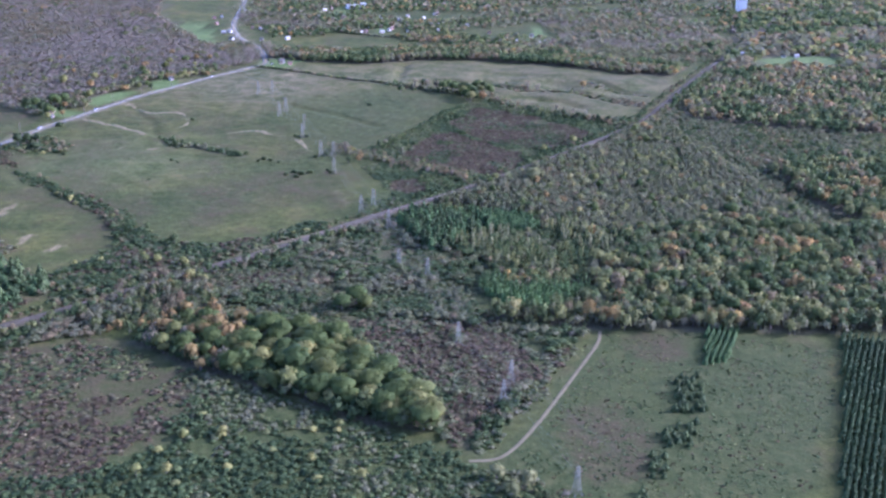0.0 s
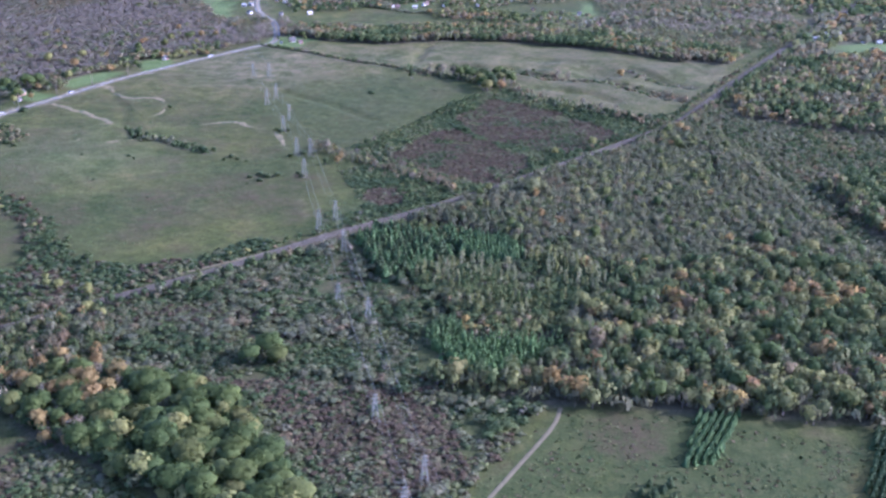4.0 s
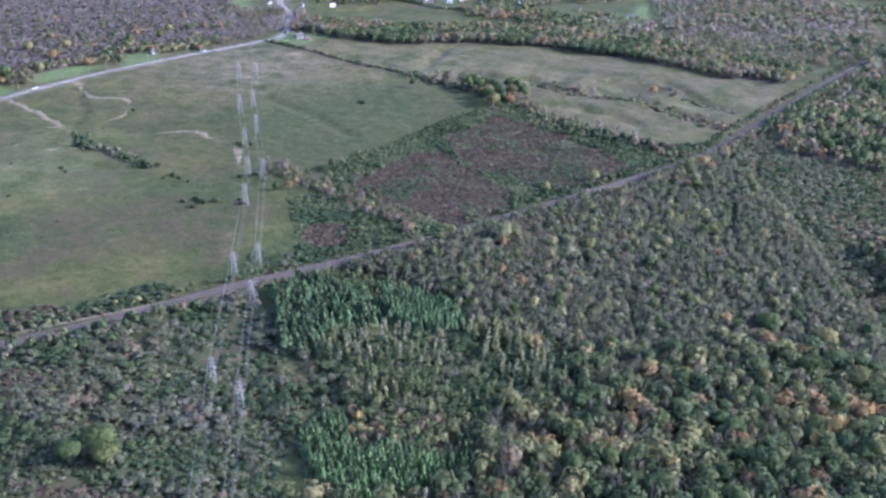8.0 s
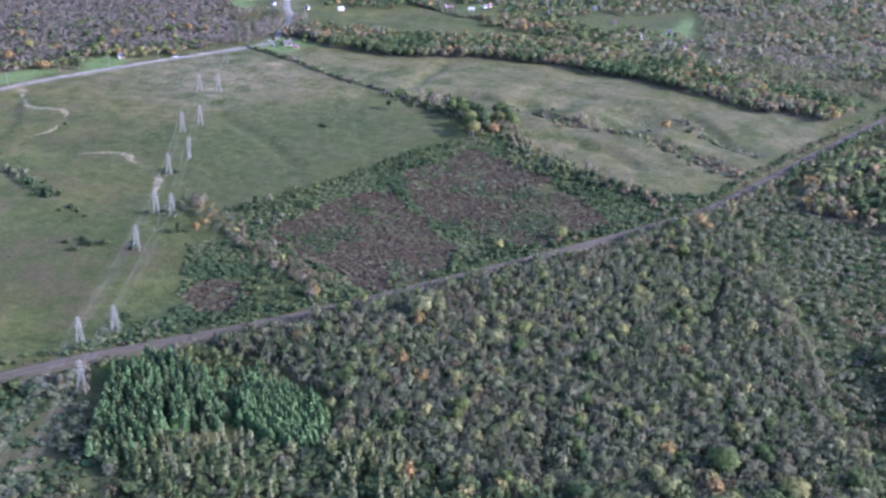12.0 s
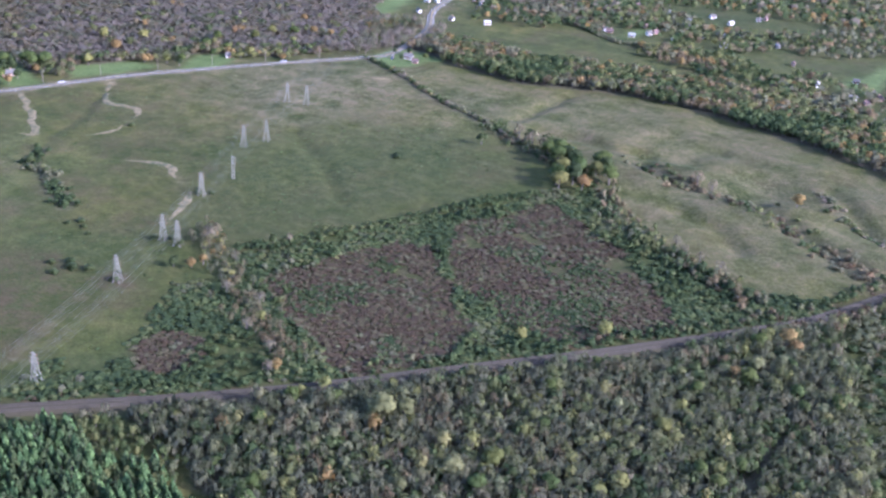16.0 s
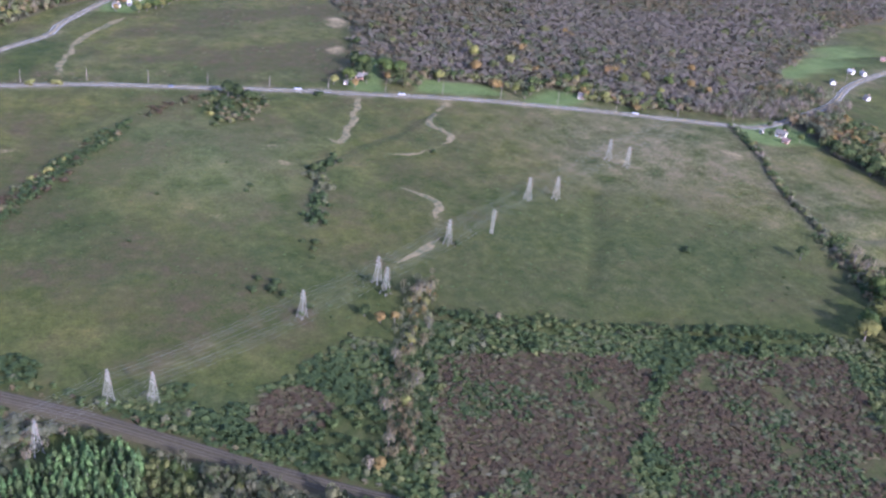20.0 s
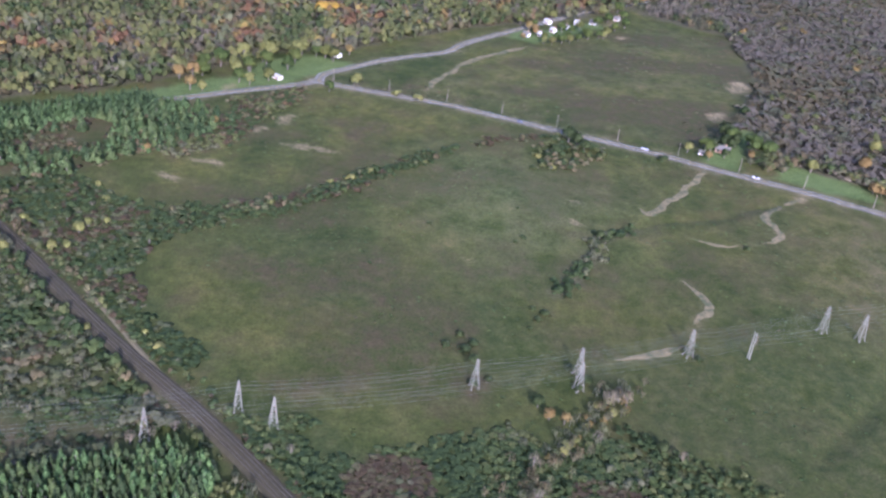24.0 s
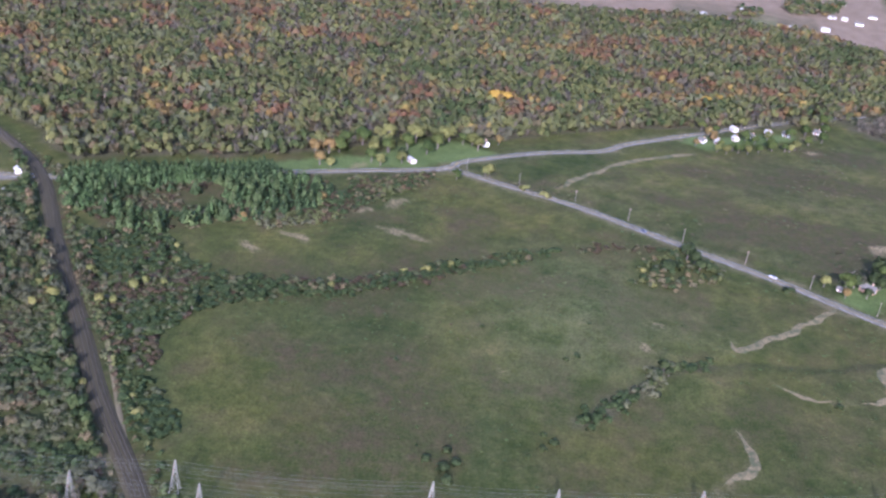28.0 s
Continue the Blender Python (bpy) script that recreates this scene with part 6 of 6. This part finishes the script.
def pylon_parts(h):
    """The parts of a slender lattice pylon that narrows to a peak, as meshes."""
    out = []
    b, t = 1.75, 0.28

    def half(z):
        return b + (t - b) * (z / (h * 0.93))

    for sx, sy in ((1, 1), (1, -1), (-1, -1), (-1, 1)):
        out.append(("leg", bar(bmesh.new(), (sx * b, sy * b, -0.6), (sx * t, sy * t, h * 0.93), 0.14)))
    zs = [0, h * 0.26, h * 0.48, h * 0.66, h * 0.80, h * 0.93]
    for z0, z1 in zip(zs, zs[1:]):
        a, c = half(z0), half(z1)
        for k in range(4):
            turn = Matrix.Rotation(radians(90 * k), 3, "Z")
            for p, q in (((a, -a, z0), (c, c, z1)), ((a, a, z0), (c, -c, z1)), ((c, -c, z1), (c, c, z1))):
                out.append(("brace", bar(bmesh.new(), turn @ Vector(p), turn @ Vector(q), 0.06)))
    out.append(("peak", bar(bmesh.new(), (0, 0, h * 0.92), (0, 0, h), 0.3)))
    for z, w in ARMS:
        bm = boxed(0, 0, h * z, 2 * w, 0.26, 0.28)
        for v in bm.verts:
            v.co.x *= 1.0 if v.co.z > h * z else 0.55
        out.append(("crossarm", bm))
    return out


def pylon(h):
    ob = thing("pylon", 0, 0, 0.0, label="galvanised steel lattice pylon carrying power cables", category="pylon", group="pylons of the power line")
    for nm, bm in pylon_parts(h):
        part(nm, bm, M_STEEL, ob)
    for z, w in ARMS:
        for s in (-1, 1):
            bm = bmesh.new()
            bmesh.ops.create_cone(bm, cap_ends=True, segments=6, radius1=0.12, radius2=0.12, depth=0.7, matrix=Matrix.Translation((s * w, 0, h * z - 0.35)))
            part("insulator", bm, M_GLASSY, ob, "brown porcelain insulator")
    for s in ((1, 1), (1, -1), (-1, -1), (-1, 1)):
        part("footing", boxed(s[0] * 1.75, s[1] * 1.75, 0.0, 0.5, 0.5, 0.6), M_CONCRETE, ob, "concrete footing")
    return ob


PYLON_H = 14.2
LINE_A = [(59, 376), (31, 452), (9, 517), (-29, 627), (-62, 732), (-92, 824), (-108, 869), (-131, 921), (-163, 992), (-198, 1077), (-236, 1168)]
LINE_B = [(80, 390), (36, 473), (-10, 612), (-40, 702), (-54, 747), (-97, 868), (-133, 949), (-159, 1009), (-184, 1081), (-222, 1170)]
first = pylon(PYLON_H)
done = False
for line in (LINE_A, LINE_B):
    for i, (x, y) in enumerate(line[:-1]):
        a, b = line[max(0, i - 1)], line[i + 1]
        m = pose(x, y, gz(x, y), 0, 0, math.degrees(math.atan2(b[1] - a[1], b[0] - a[0])) - 90)
        if not done:
            first.matrix_basis, done = m, True
        elif (x, y) not in ((-133, 949), (80, 390)):
            copy_thing(first, m)
    for z, w in ARMS:
        for s in (-1, 1):
            pts = []
            for (ax, ay), (bx, by) in zip(line, line[1:]):
                d = Vector((bx - ax, by - ay)).normalized()
                ox, oy = d.y * w * s, -d.x * w * s
                za, zb = gz(ax, ay) + PYLON_H * z - 0.7, gz(bx, by) + PYLON_H * z - 0.7
                span = math.hypot(bx - ax, by - ay)
                for k in range(12):
                    t = k / 12
                    pts.append((ax + (bx - ax) * t + ox, ay + (by - ay) * t + oy, za + (zb - za) * t - 4 * t * (1 - t) * span * 0.022))
            pts = np.array(pts)
            k = np.arange(3) * 2.0944
            ring = np.stack([np.cos(k), 0 * k, np.sin(k)], 1) * 0.026
            v = (pts[:, None] + ring[None]).reshape(-1, 3)
            i0 = np.arange(len(pts) - 1)[:, None] * 3 + np.arange(3)[None]
            i1 = np.arange(len(pts) - 1)[:, None] * 3 + (np.arange(3)[None] + 1) % 3
            f = np.stack([i0, i1, i1 + 3, i0 + 3], -1).reshape(-1)
            tagged(new("power_cable", mesh_from("power_cable", v, f, 4, [M_WIRE])), "thin aluminium power cable strung from pylon to pylon", "cable", "cables of the power line")

# a pair of steel poles stands in for one pylon of the second line
hf = thing("pole_pylon", -133, 949, rz=30, label="slender pylon of two pale steel poles side by side", category="pylon")
for s in (-0.6, 0.6):
    bm = bmesh.new()
    bmesh.ops.create_cone(bm, cap_ends=True, segments=8, radius1=0.26, radius2=0.17, depth=15.0, matrix=Matrix.Translation((s, 0, 7.0)))
    part("pole", bm, M_STEEL, hf)
for z in (13.2, 11.4, 9.6):
    part("crossarm", boxed(0.5, 0, z, 2.6, 0.18, 0.2), M_STEEL, hf)
    part("insulator", boxed(1.7, 0, z - 0.4, 0.2, 0.2, 0.7), M_GLASSY, hf, "brown porcelain insulator")


# ---- roadside poles, signs and cars ----
def pole_at(x, y, rz):
    ob = thing("utility_pole", x, y, rz=rz, label="grey timber utility pole beside the road", category="pole", group="poles along the road")
    bm = bmesh.new()
    bmesh.ops.create_cone(bm, cap_ends=True, segments=7, radius1=0.17, radius2=0.11, depth=9.4, matrix=Matrix.Translation((0, 0, 4.4)))
    part("post", bm, M_POLE, ob)
    part("crossarm", boxed(0, 0, 8.6, 2.2, 0.14, 0.16), M_POLE, ob)
    for s in (-0.95, -0.4, 0.4, 0.95):
        part("insulator", boxed(s, 0, 8.8, 0.12, 0.12, 0.22), M_GLASSY, ob)
    return ob


pole = None
for k in range(4, len(ROAD) - 120, 10):
    d = ROAD[k + 1] - ROAD[k]
    d /= np.linalg.norm(d)
    x, y = ROAD[k] + np.array([-d[1], d[0]]) * 6.0
    rz = math.degrees(math.atan2(d[1], d[0])) - 90
    if pole is None:
        pole = pole_at(float(x), float(y), rz)
    else:
        copy_thing(pole, pose(float(x), float(y), gz(x, y), 0, 0, rz))


def car_at(x, y, rz, paint, label, name="car", long=4.4, tall=1.45):
    ob = thing(name, x, y, gz(x, y) + 0.3, rz, label=label, category="car" if name == "car" else "truck")
    part("body", boxed(0, 0, 0.62, long, 1.8, 0.62, bevel=0.12), paint, ob)
    cab = bmesh.new()
    if name == "car":
        box(cab, -0.15, 0, 1.18, long * 0.52, 1.6, 0.55)
        for v in cab.verts:
            if v.co.z > 1.2:
                v.co.x = v.co.x * 0.72
                v.co.y *= 0.86
        part("cabin", cab, M_PANE, ob, "dark window glass")
    else:
        part("cabin", box(cab, long / 2 - 1.0, 0, 1.6, 1.8, 1.9, 1.7, bevel=0.1), paint, ob)
        part("cargo_box", boxed(-0.9, 0, 1.95, long - 2.2, 2.2, 2.3, bevel=0.05), paint, ob)
    for sx in (-0.32, 0.32):
        for sy in (-0.85, 0.85):
            bm = bmesh.new()
            bmesh.ops.create_cone(bm, cap_ends=True, segments=12, radius1=0.34, radius2=0.34, depth=0.24, matrix=Matrix.Translation((sx * long, sy, 0.34)) @ Matrix.Rotation(radians(90), 4, "X"))
            part("wheel", bm, M_TYRE, ob)
    for s in (-0.6, 0.6):
        part("headlight", boxed(long / 2, s, 0.68, 0.06, 0.36, 0.18), M_WHITE, ob)
    return ob


def on_road(line, share, side):
    k = int(share * (len(line) - 2))
    d = line[k + 1] - line[k]
    d /= np.linalg.norm(d)
    p = line[k] + np.array([-d[1], d[0]]) * side
    return float(p[0]), float(p[1]), math.degrees(math.atan2(d[1], d[0])) + (180 if side > 0 else 0)


for (tx, ty), paint, name, label, long in (((-378, 940), 0, "car", "white car on the country road", 4.6), ((-410, 858), 1, "car", "dark grey car on the country road", 4.4), ((-346, 1006), 0, "car", "white car on the country road", 4.6), ((-262, 1150), 0, "car", "white car on the country road", 4.6)):
    k = int(np.argmin(np.hypot(ROAD[:, 0] - tx, ROAD[:, 1] - ty)))
    x, y, rz = on_road(ROAD, k / (len(ROAD) - 2), 1.7 if long > 4.5 else -1.7)
    car_at(x, y, rz, M_CARS[paint], label, name, long)


# ---- houses ----
def house(x, y, rz, long, deep, wall_h, roof_h, walls, roof_mat, label, name="house", chimney=True, windows=3):
    ob = thing(name, x, y, rz=rz, label=label, category="house" if name == "house" else "building")
    long, deep, wall_h, roof_h = long * 0.64, deep * 0.66, wall_h * 0.8, roof_h * 0.8
    bm = bmesh.new()
    box(bm, 0, 0, wall_h / 2 - 0.5, long, deep, wall_h + 1.0)
    part("wall", bm, walls, ob)
    for s in (-1, 1):
        bm = bmesh.new()
        tri, tri2 = ([bm.verts.new((s * (long / 2 - d), q, z)) for q, z in ((-deep / 2, wall_h), (deep / 2, wall_h), (0, wall_h + roof_h))] for d in (0.003, 0.2))
        bm.faces.new(tri)
        bm.faces.new(tri2)
        for i in range(3):
            bm.faces.new((tri[i], tri[(i + 1) % 3], tri2[(i + 1) % 3], tri2[i]))
        part("gable", bm, walls, ob)
    bm = bmesh.new()
    e, over = 0.45, 0.45
    slope = roof_h / (deep / 2)
    prof = [(-deep / 2 - e, wall_h - e * slope), (0, wall_h + roof_h), (deep / 2 + e, wall_h - e * slope), (deep / 2 + e, wall_h - e * slope + 0.25), (0, wall_h + roof_h + 0.27), (-deep / 2 - e, wall_h - e * slope + 0.25)]
    ends = [[bm.verts.new((s * (long / 2 + over), q, z)) for q, z in prof] for s in (-1, 1)]
    for i in range(6):
        bm.faces.new((ends[0][i], ends[0][(i + 1) % 6], ends[1][(i + 1) % 6], ends[1][i]))
    for en in ends:
        bm.faces.new((en[0], en[1], en[4], en[5]))
        bm.faces.new((en[1], en[2], en[3], en[4]))
    part("roof", bm, roof_mat, ob, "pitched roof")
    if chimney:
        part("chimney", boxed(long * 0.2, deep * 0.12, wall_h + roof_h * 0.9 + 0.4, 0.8, 0.8, 1.8), M_BRICK, ob, "brick chimney")
    for s in (-1, 1):
        for k in range(windows):
            wx_ = (k + 0.5) / windows * long * 0.86 - long * 0.43
            if s == -1 and k == windows // 2:
                part("door", boxed(wx_, s * (deep / 2 + 0.03), 1.05, 1.0, 0.1, 2.1), M_DOOR, ob, "dark red front door")
                continue
            w = part("window", boxed(wx_, s * (deep / 2 + 0.02), wall_h * 0.55, 1.5, 0.08, 1.3), M_WHITE, ob)
            part("pane", boxed(wx_, s * (deep / 2 + 0.05), wall_h * 0.55, 1.26, 0.06, 1.06), M_PANE, w)
    for s in (-1, 1):
        w = part("window", boxed(s * (long / 2 + 0.02), 0, wall_h * 0.55, 0.08, 1.4, 1.3), M_WHITE, ob)
        part("pane", boxed(s * (long / 2 + 0.05), 0, wall_h * 0.55, 0.06, 1.16, 1.06), M_PANE, w)
    return ob


house(-389, 993, 68, 14, 8, 3.2, 2.4, M_BRICK, M_ROOF, "tan brick bungalow with a grey shingle roof")
house(-381, 977, 68, 4, 3.5, 2.4, 1.2, M_WHITE, M_ROOF, "small white shed beside the road", "shed", False, 1)
house(-447, 684, 50, 11, 6, 3.0, 1.2, M_CREAM, M_METAL_ROOF, "long low white house with a pale roof", chimney=False, windows=4)
house(-514, 718, 48, 14, 7, 3.2, 2.2, M_WHITE, M_ROOF, "white house with a dark roof below the woods")
for x, y, rz, long, wl, rf in ((-624, 872, 60, 9, M_WHITE, M_ROOF), (-672, 894, 40, 10, M_WHITE, M_METAL_ROOF), (-660, 909, 60, 9, M_WHITE, M_ROOF), (-645, 897, 40, 7, M_CREAM, M_METAL_ROOF), (-684, 937, 65, 9, M_WHITE, M_ROOF), (-678, 922, 60, 8, M_WHITE, M_METAL_ROOF), (-628, 884, 60, 4, M_WHITE, M_METAL_ROOF), (-706, 962, 60, 8, M_CREAM, M_ROOF)):
    house(x, y, rz, long, 6.5, 3.0, 2.2, wl, rf, "small white house of a roadside hamlet", windows=3)
house(-304, 1134, 55, 9, 6, 3.0, 2.2, M_CREAM, M_ROOF, "cream roadside house before the grey woods")
house(-197, 1231, 20, 11, 7, 3.4, 2.6, M_CREAM, M_ROOF, "farmhouse with a grey roof in a green garden")
house(-186, 1224, 20, 7, 5, 2.6, 1.8, M_BRICK, M_ROOF_B, "low farm shed with a brown roof", "shed", False, 2)
house(-207, 1222, 110, 4, 3, 2.2, 1.2, M_WHITE, M_ROOF, "small white garden shed", "shed", False, 1)
HOMES = [(-246, 1380), (-213, 1391), (-275, 1474), (-287, 1386), (-307, 1432), (-332, 1505), (-338, 1570), (-166, 1545), (-113, 1452), (-81, 1473), (-37, 1504), (-24, 1404), (-18, 1623), (-35, 1582), (-184, 1673), (-60, 1530), (-10, 1480), (-95, 1500), (-130, 1520), (-70, 1560), (-140, 1590), (-12, 1545), (30, 1520), (-49, 1498), (136, 1412), (93, 1408)]
HOMES += [(145, 1400), (118, 1440), (-192, 1646), (60, 1460), (-120, 1456), (-90, 1452), (-78, 1482), (-111, 1499), (-300, 1440), (-346, 1554), (-262, 1467), (-314, 1630), (-284, 1692), (-188, 1507), (-110, 1504), (-78, 1515), (-35, 1502), (-25, 1408), (-14, 1635), (94, 1403), (127, 1384), (139, 1378), (-55, 1470), (-20, 1520), (10, 1560), (-60, 1600), (-100, 1580)]
for i, (x, y) in enumerate(HOMES):
    house(x, y, (i * 47) % 180, 6.5 + (i * 3) % 5, 5.2, 2.8, 2.0, (M_WHITE, M_CREAM, M_BRICK)[i % 3], (M_ROOF, M_METAL_ROOF, M_ROOF_B)[i % 3], ("white village house with a grey roof", "cream village house with a pale metal roof", "tan brick village house with a brown roof")[i % 3], chimney=i % 2 == 0)
for i, (x, y) in enumerate([(-1172, 818), (-1161, 852), (-1240, 861), (-1161, 912), (-1166, 926), (-1140, 924), (-1187, 969), (-1286, 978), (-1284, 994), (-1263, 1012), (-1403, 992), (-1331, 1032)]):
    house(x, y, 60 + (i * 35) % 90, 11 + (i * 5) % 8, 8, 3.4, 2.4, (M_WHITE, M_WHITE, M_CREAM)[i % 3], (M_METAL_ROOF, M_ROOF)[i % 2], ("white farm house beyond the wooded hill", "white farm building beyond the wooded hill", "cream farm house beyond the wooded hill")[i % 3], chimney=False)
house(-150, 1680, 20, 34, 14, 7, 1.0, M_WHITE, M_METAL_ROOF, "large white hall with a pale metal roof", "hall", False, 8)
house(-134, 1684, 20, 10, 16, 10, 1.0, M_WHITE, M_METAL_ROOF, "tall white end block of the hall", "hall", False, 3)
house(404, 1350, 10, 26, 11, 5, 2.0, M_WHITE, M_METAL_ROOF, "long white barn with a pale metal roof", "barn", False, 6)
house(380, 1326, 10, 12, 8, 3.4, 1.6, M_CREAM, M_METAL_ROOF, "low shed with a pale roof beside the barn", "shed", False, 3)
house(430, 1318, 10, 7, 6, 3, 1.8, M_WHITE, M_ROOF, "small white house behind the lawn", windows=2)
house(446, 1316, 10, 8, 5, 3, 1.8, M_CREAM, M_METAL_ROOF, "small cream house behind the lawn", windows=2)
house(-280, 484, 52, 7, 5, 3.6, 1.4, M_WHITE, M_METAL_ROOF, "small white railway building with a pale roof", "railway_building", False, 2)
house(-252, 497, 52, 3, 3, 2.4, 0.6, M_WHITE, M_METAL_ROOF, "small white cabinet hut beside the track", "hut", False, 1)
yard = tagged(ribbon("yard", smooth_line([(-275, 488), (-262, 474), (-240, 455), (-215, 430)], 4), [(-3.6, -0.2), (-3.2, 0.1), (3.2, 0.1), (3.6, -0.2)], M_ASPHALT, 0.06), "grey paved yard road beside the railway", "yard", kind="structure")
tank = thing("white_tower", 470, 1679, label="tall white tower block far beyond the woods", category="building")
part("wall", boxed(0, 0, 11, 14, 14, 24), M_WHITE, tank)
part("roof", boxed(0, 0, 23.4, 15, 15, 1.2), M_CONCRETE, tank)
